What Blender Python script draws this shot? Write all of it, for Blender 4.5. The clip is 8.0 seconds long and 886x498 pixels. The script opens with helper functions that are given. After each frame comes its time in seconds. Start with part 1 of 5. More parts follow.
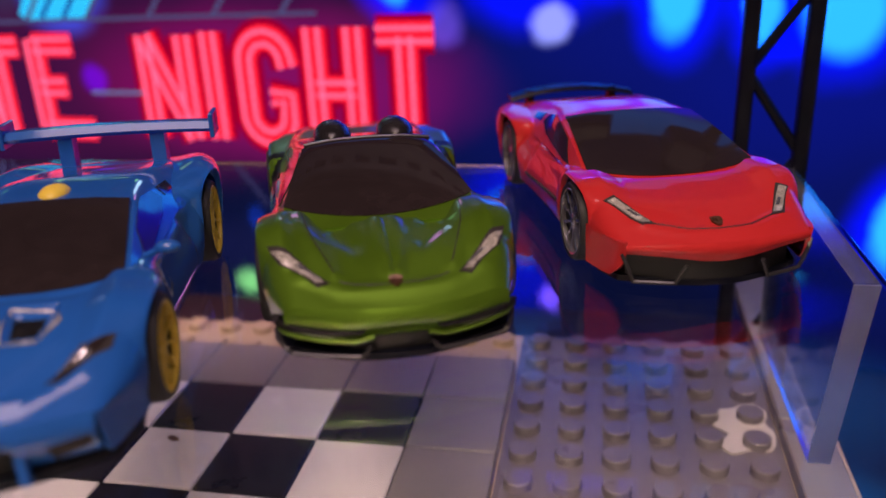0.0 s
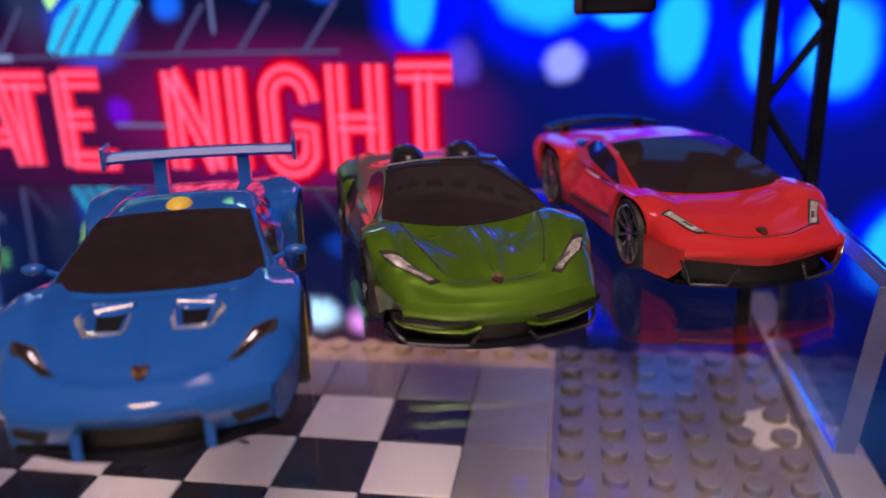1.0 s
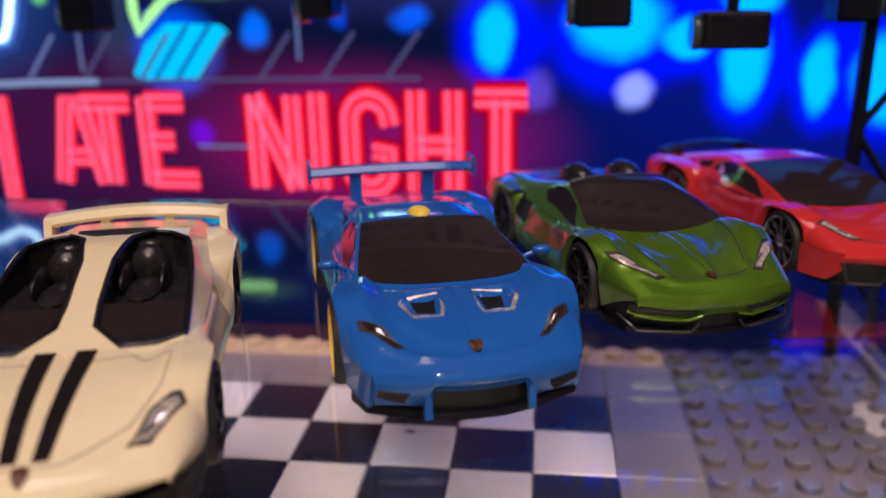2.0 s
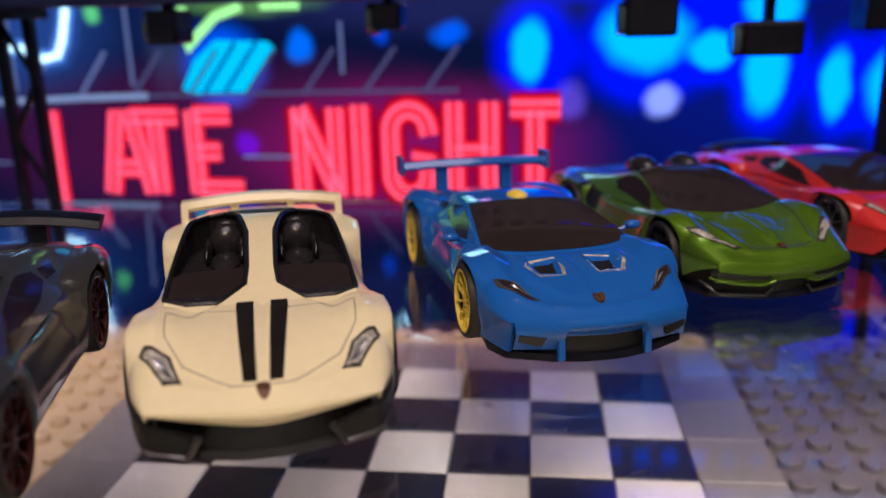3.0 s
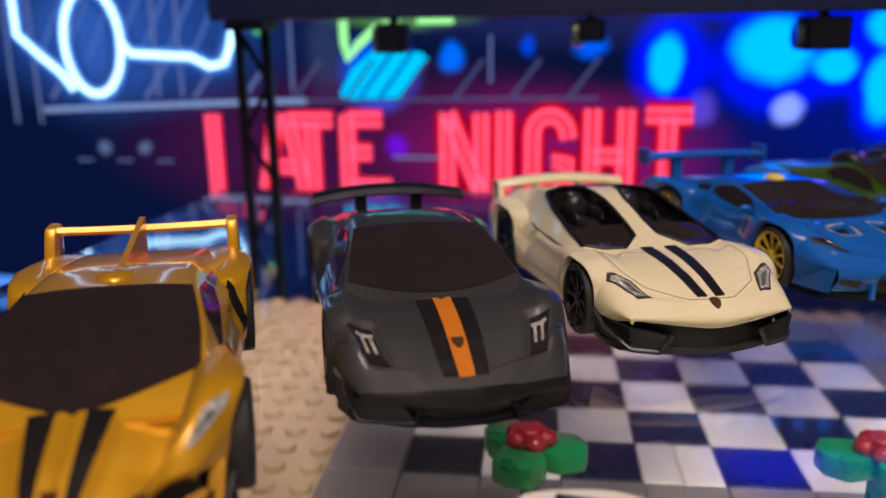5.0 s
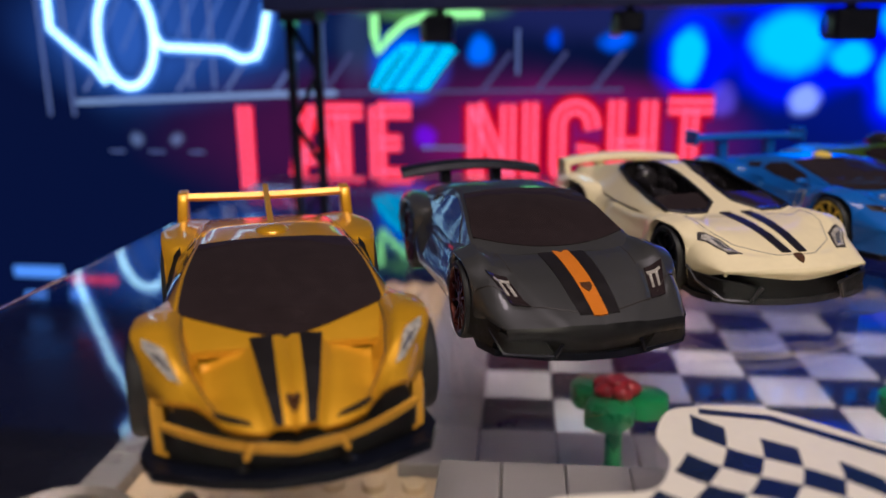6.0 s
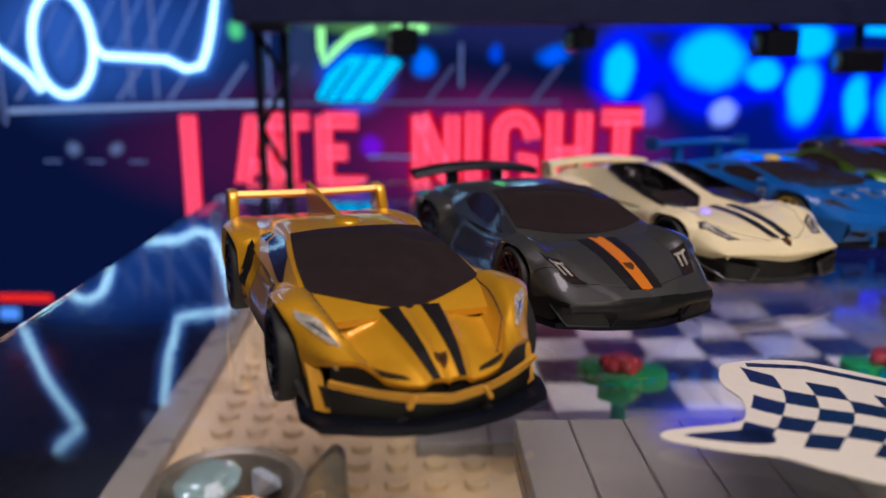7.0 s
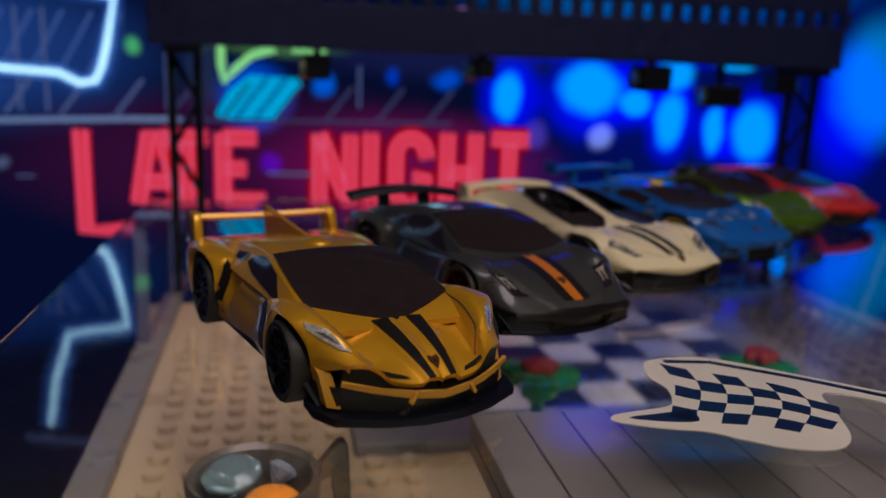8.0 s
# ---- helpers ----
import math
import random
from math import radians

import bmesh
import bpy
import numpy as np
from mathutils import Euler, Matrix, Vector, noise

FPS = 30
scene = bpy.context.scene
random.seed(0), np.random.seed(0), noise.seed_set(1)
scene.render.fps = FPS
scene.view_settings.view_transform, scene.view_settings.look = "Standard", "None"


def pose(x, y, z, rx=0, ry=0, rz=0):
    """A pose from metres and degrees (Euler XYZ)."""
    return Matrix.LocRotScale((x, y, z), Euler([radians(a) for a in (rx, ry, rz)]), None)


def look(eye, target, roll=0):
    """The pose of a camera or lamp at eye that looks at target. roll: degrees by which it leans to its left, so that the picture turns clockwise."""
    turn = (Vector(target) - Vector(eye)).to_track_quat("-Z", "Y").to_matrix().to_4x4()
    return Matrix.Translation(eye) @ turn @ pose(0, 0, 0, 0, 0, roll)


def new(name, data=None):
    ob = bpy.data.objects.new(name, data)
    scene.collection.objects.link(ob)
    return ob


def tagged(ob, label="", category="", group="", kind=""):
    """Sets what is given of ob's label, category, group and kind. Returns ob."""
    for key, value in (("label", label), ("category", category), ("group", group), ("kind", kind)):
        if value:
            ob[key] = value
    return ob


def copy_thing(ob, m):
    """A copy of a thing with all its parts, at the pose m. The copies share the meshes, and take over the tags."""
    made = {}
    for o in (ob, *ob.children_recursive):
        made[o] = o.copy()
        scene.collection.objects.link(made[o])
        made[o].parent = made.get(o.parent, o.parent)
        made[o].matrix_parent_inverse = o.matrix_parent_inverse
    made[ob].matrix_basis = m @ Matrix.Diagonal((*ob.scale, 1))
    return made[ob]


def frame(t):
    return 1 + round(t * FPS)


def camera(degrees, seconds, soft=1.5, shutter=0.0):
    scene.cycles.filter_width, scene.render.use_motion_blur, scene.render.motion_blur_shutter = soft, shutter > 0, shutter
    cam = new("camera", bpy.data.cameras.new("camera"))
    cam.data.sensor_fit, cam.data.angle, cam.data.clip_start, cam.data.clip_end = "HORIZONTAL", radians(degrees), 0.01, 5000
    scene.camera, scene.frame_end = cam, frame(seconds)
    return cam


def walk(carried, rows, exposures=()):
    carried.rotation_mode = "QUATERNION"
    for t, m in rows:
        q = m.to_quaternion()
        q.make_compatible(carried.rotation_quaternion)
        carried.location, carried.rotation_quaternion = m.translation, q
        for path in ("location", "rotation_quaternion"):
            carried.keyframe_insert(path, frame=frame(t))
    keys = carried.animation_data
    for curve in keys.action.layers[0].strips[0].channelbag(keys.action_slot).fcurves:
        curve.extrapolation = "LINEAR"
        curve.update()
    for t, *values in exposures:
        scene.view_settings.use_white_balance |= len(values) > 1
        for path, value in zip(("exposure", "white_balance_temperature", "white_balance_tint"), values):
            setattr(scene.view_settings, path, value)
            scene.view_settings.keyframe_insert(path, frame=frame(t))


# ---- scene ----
# the camera: seconds, eye, point looked at, roll
cam = camera(56.54, 8.0)
cam.data.dof.use_dof = True
cam.data.dof.focus_distance, cam.data.dof.aperture_fstop = 0.118, 17.0
PATH = [
    (0, (0.03190, -0.13164, 0.08375), (-0.1532, 0.7784, -0.2871), -2.62),
    (0.5, (0.02601, -0.13861, 0.08337), (-0.1412, 0.7837, -0.2651), -2.20),
    (1, (0.01875, -0.14775, 0.08483), (-0.1318, 0.7848, -0.2432), -1.90),
    (1.5, (0.00480, -0.15771, 0.08660), (-0.1285, 0.7827, -0.2261), -1.38),
    (2, (-0.01525, -0.17013, 0.08797), (-0.1334, 0.7765, -0.2119), -1.07),
    (2.2, (-0.02224, -0.17277, 0.08674), (-0.1369, 0.7739, -0.2144), -0.94),
    (3.3, (-0.03704, -0.19674, 0.08571), (-0.1404, 0.7619, -0.1795), -1.45),
    (3.5, (-0.04279, -0.20112, 0.08654), (-0.1464, 0.7578, -0.1774), -1.18),
    (4, (-0.05853, -0.21107, 0.08759), (-0.1618, 0.7494, -0.1709), -0.86),
    (4.5, (-0.07572, -0.22013, 0.08503), (-0.1823, 0.7408, -0.1705), -0.69),
    (5, (-0.08595, -0.22787, 0.08611), (-0.1964, 0.7324, -0.1702), -0.76),
    (5.2, (-0.08977, -0.22939, 0.08486), (-0.1960, 0.7311, -0.1726), -0.82),
    (6.3, (-0.11216, -0.24901, 0.08305), (-0.1890, 0.7141, -0.1685), -0.47),
    (6.5, (-0.11867, -0.25308, 0.08349), (-0.1706, 0.7141, -0.1654), -0.58),
    (7, (-0.12830, -0.25680, 0.08251), (-0.0932, 0.7136, -0.1564), 0.23),
    (7.5, (-0.14006, -0.25953, 0.08111), (-0.0110, 0.7053, -0.1480), 1.26),
    (8, (-0.14518, -0.27157, 0.08723), (0.0509, 0.6838, -0.1339), 2.17),
]
walk(cam, [(t, look(eye, target, roll)) for t, eye, target, roll in PATH], [
    (0.0, -0.05, 6400, 30), (1.0, 0.0, 6150, 30), (2.2, 0.0, 6000, 18), (3.3, 0.0, 5800, 11), (5.2, 0.0, 5700, 10), (6.3, 0.0, 5450, 9), (7.2, 0.0, 5450, 9), (7.6, -0.35, 5550, 10), (8.0, -0.9, 5600, 10)])
# ---- end of camera ----

# ---- light ----
world = bpy.data.worlds.new("dim_room")
world.use_nodes = True
world.node_tree.nodes["Background"].inputs["Color"].default_value = (0.10, 0.13, 0.42, 1)
world.node_tree.nodes["Background"].inputs["Strength"].default_value = 0.30
scene.world = world


def area_lamp(name, eye, target, size, watts, color):
    data = bpy.data.lights.new(name, "AREA")
    data.shape, data.size, data.energy, data.color = "DISK", size, watts, color
    ob = new(name, data)
    ob.matrix_world = look(eye, target)
    return ob


area_lamp("warm_room_lamp", (0.02, -0.60, 0.60), (-0.07, -0.11, 0.03), 0.12, 2.3, (1.0, 0.80, 0.48))
# unseen broad source, added to light the tiles evenly from above
area_lamp("overhead_fill_light", (0.02, -0.46, 1.36), (-0.05, -0.09, 0.0), 1.0, 15.0, (1.0, 0.755, 0.70))

# ---- materials ----


def material(name, color, rough=0.5, metal=0.0, coat=0.0, vary=0.08, scale=200.0, bump=0.0, spread=0.0, trans=0.0, ior=1.45, speck=0.0):
    """Principled surface with grain at two scales, fine relief and an optional change from piece to piece."""
    m = bpy.data.materials.new(name)
    m.use_nodes = True
    nt = m.node_tree
    b = nt.nodes["Principled BSDF"]
    b.inputs["Metallic"].default_value = metal
    b.inputs["Coat Weight"].default_value = coat
    b.inputs["Coat Roughness"].default_value = 0.06
    b.inputs["Transmission Weight"].default_value = trans
    b.inputs["IOR"].default_value = ior
    tc = nt.nodes.new("ShaderNodeTexCoord")
    big = nt.nodes.new("ShaderNodeTexNoise")
    big.inputs["Scale"].default_value = scale
    big.inputs["Detail"].default_value = 3
    fine = nt.nodes.new("ShaderNodeTexNoise")
    fine.inputs["Scale"].default_value = scale * 9
    fine.inputs["Detail"].default_value = 4
    for n in (big, fine):
        nt.links.new(tc.outputs["Object"], n.inputs["Vector"])
    add = nt.nodes.new("ShaderNodeMath")
    add.operation = "ADD"
    nt.links.new(big.outputs["Fac"], add.inputs[0])
    nt.links.new(fine.outputs["Fac"], add.inputs[1])
    last = add
    if spread:
        info = nt.nodes.new("ShaderNodeObjectInfo")
        mul = nt.nodes.new("ShaderNodeMath")
        mul.operation = "MULTIPLY_ADD"
        mul.inputs[1].default_value = spread
        nt.links.new(info.outputs["Random"], mul.inputs[0])
        nt.links.new(add.outputs[0], mul.inputs[2])
        last = mul
    val = nt.nodes.new("ShaderNodeMapRange")
    val.inputs["From Min"].default_value, val.inputs["From Max"].default_value = 0.6, 1.4 + spread
    val.inputs["To Min"].default_value, val.inputs["To Max"].default_value = 1 - vary, 1 + vary
    nt.links.new(last.outputs[0], val.inputs["Value"])
    hsv = nt.nodes.new("ShaderNodeHueSaturation")
    hsv.inputs["Color"].default_value = (*color, 1)
    nt.links.new(val.outputs[0], hsv.inputs["Value"])
    nt.links.new(hsv.outputs[0], b.inputs["Base Color"])
    r = nt.nodes.new("ShaderNodeMapRange")
    r.inputs["From Min"].default_value, r.inputs["From Max"].default_value = 0.3, 0.7
    r.inputs["To Min"].default_value, r.inputs["To Max"].default_value = max(0.02, rough * 0.8), min(1.0, rough * 1.25)
    nt.links.new(big.outputs["Fac"], r.inputs["Value"])
    nt.links.new(r.outputs[0], b.inputs["Roughness"])
    if bump:
        bp = nt.nodes.new("ShaderNodeBump")
        bp.inputs["Strength"].default_value = bump
        bp.inputs["Distance"].default_value = 0.0002
        nt.links.new(add.outputs[0], bp.inputs["Height"])
        nt.links.new(bp.outputs[0], b.inputs["Normal"])
    return m


def glow(name, color, strength):
    m = bpy.data.materials.new(name)
    m.use_nodes = True
    nt = m.node_tree
    nt.nodes.remove(nt.nodes["Principled BSDF"])
    e = nt.nodes.new("ShaderNodeEmission")
    e.inputs["Color"].default_value = (*color, 1)
    e.inputs["Strength"].default_value = strength
    nt.links.new(e.outputs[0], nt.nodes["Material Output"].inputs["Surface"])
    return m


def acrylic(name, tint, rough):
    m = bpy.data.materials.new(name)
    m.use_nodes = True
    b = m.node_tree.nodes["Principled BSDF"]
    b.inputs["Base Color"].default_value = (*tint, 1)
    b.inputs["Transmission Weight"].default_value = 1.0
    b.inputs["IOR"].default_value = 1.49
    nt = m.node_tree
    tc = nt.nodes.new("ShaderNodeTexCoord")
    n = nt.nodes.new("ShaderNodeTexNoise")
    n.inputs["Scale"].default_value = 35
    n.inputs["Detail"].default_value = 5
    r = nt.nodes.new("ShaderNodeMapRange")
    r.inputs["To Min"].default_value, r.inputs["To Max"].default_value = 0.0, rough
    nt.links.new(tc.outputs["Object"], n.inputs["Vector"])
    nt.links.new(n.outputs["Fac"], r.inputs["Value"])
    nt.links.new(r.outputs[0], b.inputs["Roughness"])
    return m


M_WHITE_TILE = material("white_tile", (0.72, 0.70, 0.68), 0.22, coat=0.2, vary=0.05, scale=90, bump=0.03, spread=0.5)
M_BLACK_TILE = material("black_tile", (0.012, 0.012, 0.018), 0.30, vary=0.3, scale=90, bump=0.03, spread=0.5, ior=1.32)
M_GREY_TILE = material("grey_tile", (0.22, 0.205, 0.20), 0.32, vary=0.05, scale=40, bump=0.008, spread=0.6)
M_EDGE = material("edge_tile_grey", (0.20, 0.185, 0.165), 0.3, vary=0.08, scale=70, bump=0.03, spread=0.5)
M_DECK = material("deck_grey", (0.135, 0.125, 0.12), 0.3, vary=0.08, scale=70, bump=0.04, spread=0.5)
M_STUD = material("tan_plate", (0.52, 0.40, 0.25), 0.3, vary=0.06, scale=60, bump=0.03)
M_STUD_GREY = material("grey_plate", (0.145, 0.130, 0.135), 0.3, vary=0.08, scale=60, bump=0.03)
M_ACRYLIC = acrylic("clear_acrylic", (0.97, 0.98, 1.0), 0.05)
M_FROST = acrylic("hazy_acrylic", (0.54, 0.60, 0.78), 0.04)
M_SAWN = material("sawn_acrylic_edge", (0.30, 0.32, 0.40), 0.45, vary=0.2, scale=250, bump=0.2, trans=0.75)
# black plastic with the blue cast of ambient light mixed into its colour
M_BEAM = material("blue_lit_black_plastic", (0.010, 0.014, 0.060), 0.45, vary=0.2, scale=300, bump=0.05, ior=1.35)
M_BLACK = material("black_plastic", (0.004, 0.005, 0.011), 0.42, vary=0.2, scale=300, bump=0.05, ior=1.28)
M_TABLE = material("dark_table", (0.012, 0.012, 0.016), 0.3, vary=0.3, scale=25, bump=0.1)
M_WALL = material("dark_wall", (0.05, 0.05, 0.07), 0.8, vary=0.15, scale=6, bump=0.2)
M_GLASS_DARK = material("smoked_window", (0.024, 0.017, 0.018), 0.07, vary=0.25, scale=60)
M_TYRE = material("tyre_black", (0.013, 0.013, 0.014), 0.55, vary=0.2, scale=400, bump=0.1)
M_CHROME = material("chrome_print", (0.75, 0.75, 0.78), 0.22, metal=0.9, vary=0.15, scale=900)
M_LAMP_WHITE = material("lamp_print_white", (0.50, 0.47, 0.42), 0.25, metal=0.3, coat=0.5, vary=0.7, scale=700)
M_BADGE = material("badge_print", (0.10, 0.045, 0.02), 0.3, metal=0.3, vary=0.4, scale=1200)
M_PLINTH = material("plinth_black", (0.015, 0.015, 0.02), 0.5, vary=0.2, scale=40, bump=0.1)

MM = 0.001

# ---- small mesh helpers (all sizes in millimetres) ----


def link_mesh(name, bm, mat, sharp=35):
    me = bpy.data.meshes.new(name)
    bmesh.ops.recalc_face_normals(bm, faces=bm.faces)
    bmesh.ops.scale(bm, vec=(MM, MM, MM), verts=bm.verts)
    bm.to_mesh(me)
    bm.free()
    me.materials.append(mat)
    me.polygons.foreach_set("use_smooth", [True] * len(me.polygons))
    me.set_sharp_from_angle(angle=radians(sharp))
    return me


def part(name, bm, mat, parent, label="", sharp=35):
    ob = new(name, link_mesh(name, bm, mat, sharp))
    ob.parent = parent
    return tagged(ob, label)


def thing(name, bm, mat, m=None, sharp=35, **tags):
    ob = new(name, link_mesh(name, bm, mat, sharp))
    if m is not None:
        ob.matrix_world = m
    return tagged(ob, **tags)


def root(name, m, **tags):
    ob = new(name)
    ob.empty_display_size = 0.01
    ob.matrix_world = m
    return tagged(ob, **tags)


def box(bm, x0, x1, y0, y1, z0, z1, bev=0.0):
    r = bmesh.ops.create_cube(bm, size=1.0)
    vs = r["verts"]
    for v in vs:
        v.co = Vector(((x0 + x1) / 2 + v.co.x * (x1 - x0), (y0 + y1) / 2 + v.co.y * (y1 - y0), (z0 + z1) / 2 + v.co.z * (z1 - z0)))
    if bev:
        es = {e for v in vs for e in v.link_edges}
        bmesh.ops.bevel(bm, geom=list(es), offset=bev, segments=1, profile=0.5, affect="EDGES")
    return bm


def boxed(*a, **k):
    return box(bmesh.new(), *a, **k)


def lathe(bm, profile, n=24, axis="z", center=(0, 0, 0), closed=False):
    """Turn (radius, height) pairs round an axis."""
    rings = []
    for r, h in profile:
        ring = []
        for i in range(n):
            a = 2 * math.pi * i / n
            p = (r * math.cos(a), r * math.sin(a), h) if axis == "z" else (h, r * math.cos(a), r * math.sin(a))
            ring.append(bm.verts.new(Vector(p) + Vector(center)))
        rings.append(ring)
    pairs = list(zip(rings, rings[1:]))
    if closed:
        pairs.append((rings[-1], rings[0]))
    for a, b in pairs:
        for i in range(n):
            bm.faces.new((a[i], a[(i + 1) % n], b[(i + 1) % n], b[i]))
    if not closed:
        for ring in (rings[0], rings[-1]):
            bm.faces.new(ring)
    return bm


def tube(bm, pts, r, n=8):
    """A round bar along a list of points."""
    pts = [Vector(p) for p in pts]
    rings = []
    for i, p in enumerate(pts):
        d = (pts[min(i + 1, len(pts) - 1)] - pts[max(i - 1, 0)]).normalized()
        side = d.cross(Vector((0.13, 0.31, 0.94))).normalized()
        up = side.cross(d)
        rings.append([bm.verts.new(p + r * (math.cos(2 * math.pi * k / n) * side + math.sin(2 * math.pi * k / n) * up)) for k in range(n)])
    for a, b in zip(rings, rings[1:]):
        for k in range(n):
            bm.faces.new((a[k], a[(k + 1) % n], b[(k + 1) % n], b[k]))
    bm.faces.new(rings[0])
    bm.faces.new(rings[-1])
    return bm


def prism(bm, outline, z0, z1, lift=None):
    """A flat outline of (x, y) pairs given thickness; lift moves each point."""
    f = lift or (lambda x, y, z: (x, y, z))
    lo = [bm.verts.new(f(x, y, z0)) for x, y in outline]
    hi = [bm.verts.new(f(x, y, z1)) for x, y in outline]
    n = len(outline)
    for i in range(n):
        bm.faces.new((lo[i], lo[(i + 1) % n], hi[(i + 1) % n], hi[i]))
    bm.faces.new(hi)
    bm.faces.new(lo[::-1])
    return bm


def stroke_outline(pts, w):
    """The outline of a flat stroke of width w along (x, y) points."""
    left, right = [], []
    for i, p in enumerate(pts):
        a, b = pts[max(i - 1, 0)], pts[min(i + 1, len(pts) - 1)]
        dx, dy = b[0] - a[0], b[1] - a[1]
        L = math.hypot(dx, dy) or 1
        nx, ny = -dy / L * w / 2, dx / L * w / 2
        left.append((p[0] + nx, p[1] + ny))
        right.append((p[0] - nx, p[1] - ny))
    return left + right[::-1]


# ---- the room, table and plinth ----
SHELF = 36.6   # top of the clear shelf above the track's back edge; it rises a little towards the front
SLOPE = -1.52
SHELF_POSE = Matrix.Translation((0, 0, SHELF * 0.001)) @ Matrix.Rotation(radians(SLOPE), 4, "X")
BASE = -5.1    # top of the studded plate
TABLE = -60.0


def slab(name, x0, x1, y0, y1, z0, z1, mat, bev=0.0, **tags):
    return thing(name, boxed(x0, x1, y0, y1, z0, z1, bev), mat, **tags)


slab("floor", -1100, 1100, -1300, 1100, -800, -760, M_WALL, kind="structure", label="dark floor of a dim room")
slab("ceiling", -1100, 1100, -1300, 1100, 1450, 1490, M_WALL, kind="structure", label="dark ceiling of a dim room")
slab("wall_north", -1100, 1100, 1100, 1140, -760, 1450, M_WALL, kind="structure", label="dark painted wall")
slab("wall_south", -1100, 1100, -1340, -1300, -760, 1450, M_WALL, kind="structure", label="dark painted wall")
slab("wall_east", 1100, 1140, -1300, 1100, -760, 1450, M_WALL, kind="structure", label="dark painted wall")
slab("wall_west", -1140, -1100, -1300, 1100, -760, 1450, M_WALL, kind="structure", label="dark painted wall")
slab("table", -700, 700, -500, 500, -800 + 40, TABLE, M_TABLE, 3, label="black table under the whole display", category="table")
slab("plinth", -187, 75, -330, 66, TABLE, BASE - 9.6, M_PLINTH, 1, label="black block that carries the studded plate", category="plinth")

# ---- the screen behind the display ----
SX, SY = 0.0, 127.9
SCREEN = Matrix.Translation((SX * MM, SY * MM, 0)) @ Matrix.Rotation(math.atan(-0.0735), 4, "Z")
COSB = math.cos(math.atan(-0.0735))


def blob_screen(name, blobs, base):
    """A lit screen: a dark ground with soft round patches of light; blob = x, z, rx, rz, colour, softness."""
    m = bpy.data.materials.new(name)
    m.use_nodes = True
    nt = m.node_tree
    nt.nodes.remove(nt.nodes["Principled BSDF"])
    tc = nt.nodes.new("ShaderNodeTexCoord")
    noise_n = nt.nodes.new("ShaderNodeTexNoise")
    noise_n.inputs["Scale"].default_value = 60
    noise_n.inputs["Detail"].default_value = 3
    nt.links.new(tc.outputs["Object"], noise_n.inputs["Vector"])
    wob = nt.nodes.new("ShaderNodeVectorMath")
    wob.operation = "MULTIPLY_ADD"
    wob.inputs[1].default_value = (0.006, 0, 0.006)
    nt.links.new(noise_n.outputs["Color"], wob.inputs[0])
    nt.links.new(tc.outputs["Object"], wob.inputs[2])
    total = None
    for x, z, rx, rz, col, soft in blobs:
        sub = nt.nodes.new("ShaderNodeVectorMath")
        sub.operation = "SUBTRACT"
        sub.inputs[1].default_value = (x / COSB * MM + 0.003, 0, z * MM + 0.003)
        nt.links.new(wob.outputs[0], sub.inputs[0])
        sc = nt.nodes.new("ShaderNodeVectorMath")
        sc.operation = "MULTIPLY"
        sc.inputs[1].default_value = (1000 / rx, 0, 1000 / rz)
        nt.links.new(sub.outputs[0], sc.inputs[0])
        ln = nt.nodes.new("ShaderNodeVectorMath")
        ln.operation = "LENGTH"
        nt.links.new(sc.outputs[0], ln.inputs[0])
        mr = nt.nodes.new("ShaderNodeMapRange")
        mr.interpolation_type = "SMOOTHSTEP"
        mr.inputs["From Min"].default_value, mr.inputs["From Max"].default_value = 1 + soft, 1 - min(soft, 0.95)
        nt.links.new(ln.outputs["Value"], mr.inputs["Value"])
        cm = nt.nodes.new("ShaderNodeVectorMath")
        cm.operation = "SCALE"
        cm.inputs[0].default_value = col
        nt.links.new(mr.outputs[0], cm.inputs["Scale"])
        if total is None:
            total = cm.outputs[0]
        else:
            ad = nt.nodes.new("ShaderNodeVectorMath")
            ad.operation = "ADD"
            nt.links.new(total, ad.inputs[0])
            nt.links.new(cm.outputs[0], ad.inputs[1])
            total = ad.outputs[0]
    ad = nt.nodes.new("ShaderNodeVectorMath")
    ad.operation = "ADD"
    ad.inputs[1].default_value = base
    nt.links.new(total, ad.inputs[0])
    e = nt.nodes.new("ShaderNodeEmission")
    nt.links.new(ad.outputs[0], e.inputs["Color"])
    nt.links.new(e.outputs[0], nt.nodes["Material Output"].inputs["Surface"])
    return m


CY, BL = (0.0, 0.60, 1.1), (0.0, 0.003, 1.35)
# patches of light: x, z, half width, half height, colour, softness
CYAN_SPOTS = [(-33, 72, 7, 11), (9, 77, 15, 12), (33, 71, 8, 6), (52, 62, 7, 13), (76, 58, 5, 12), (98, 57, 11, 14), (122, -8, 9, 14), (53, 86, 9, 8), (85, 90, 10, 2.5)]
BLUE_HALOS = [(-31, 72, 14, 17), (10, 72, 22, 18), (35, 76, 17, 14), (53, 64, 12, 20), (78, 58, 10, 16), (98, 58, 16, 19), (121, -7, 13, 16), (62, 100, 36, 10), (0, 98, 28, 8), (150, 70, 20, 30), (22, 168, 26, 14)]
BLOBS = [(130, 78, 130, 58, (0.0, 0.001, 0.11), 0.4), (120, 4, 60, 38, (0.0, 0.001, 0.07), 0.6), (30, 30, 60, 40, (0.0, 0.001, 0.06), 0.6), (-150, 34, 112, 32, (0.05, 0.0, 0.012), 0.4), (-84, 34, 66, 27, (0.07, 0.0, 0.030), 0.35), (-76, 33, 58, 23, (0.10, 0.0, 0.030), 0.5)]
BLOBS += [(*s, CY, 0.32) for s in CYAN_SPOTS] + [(*s, BL, 0.5) for s in BLUE_HALOS]
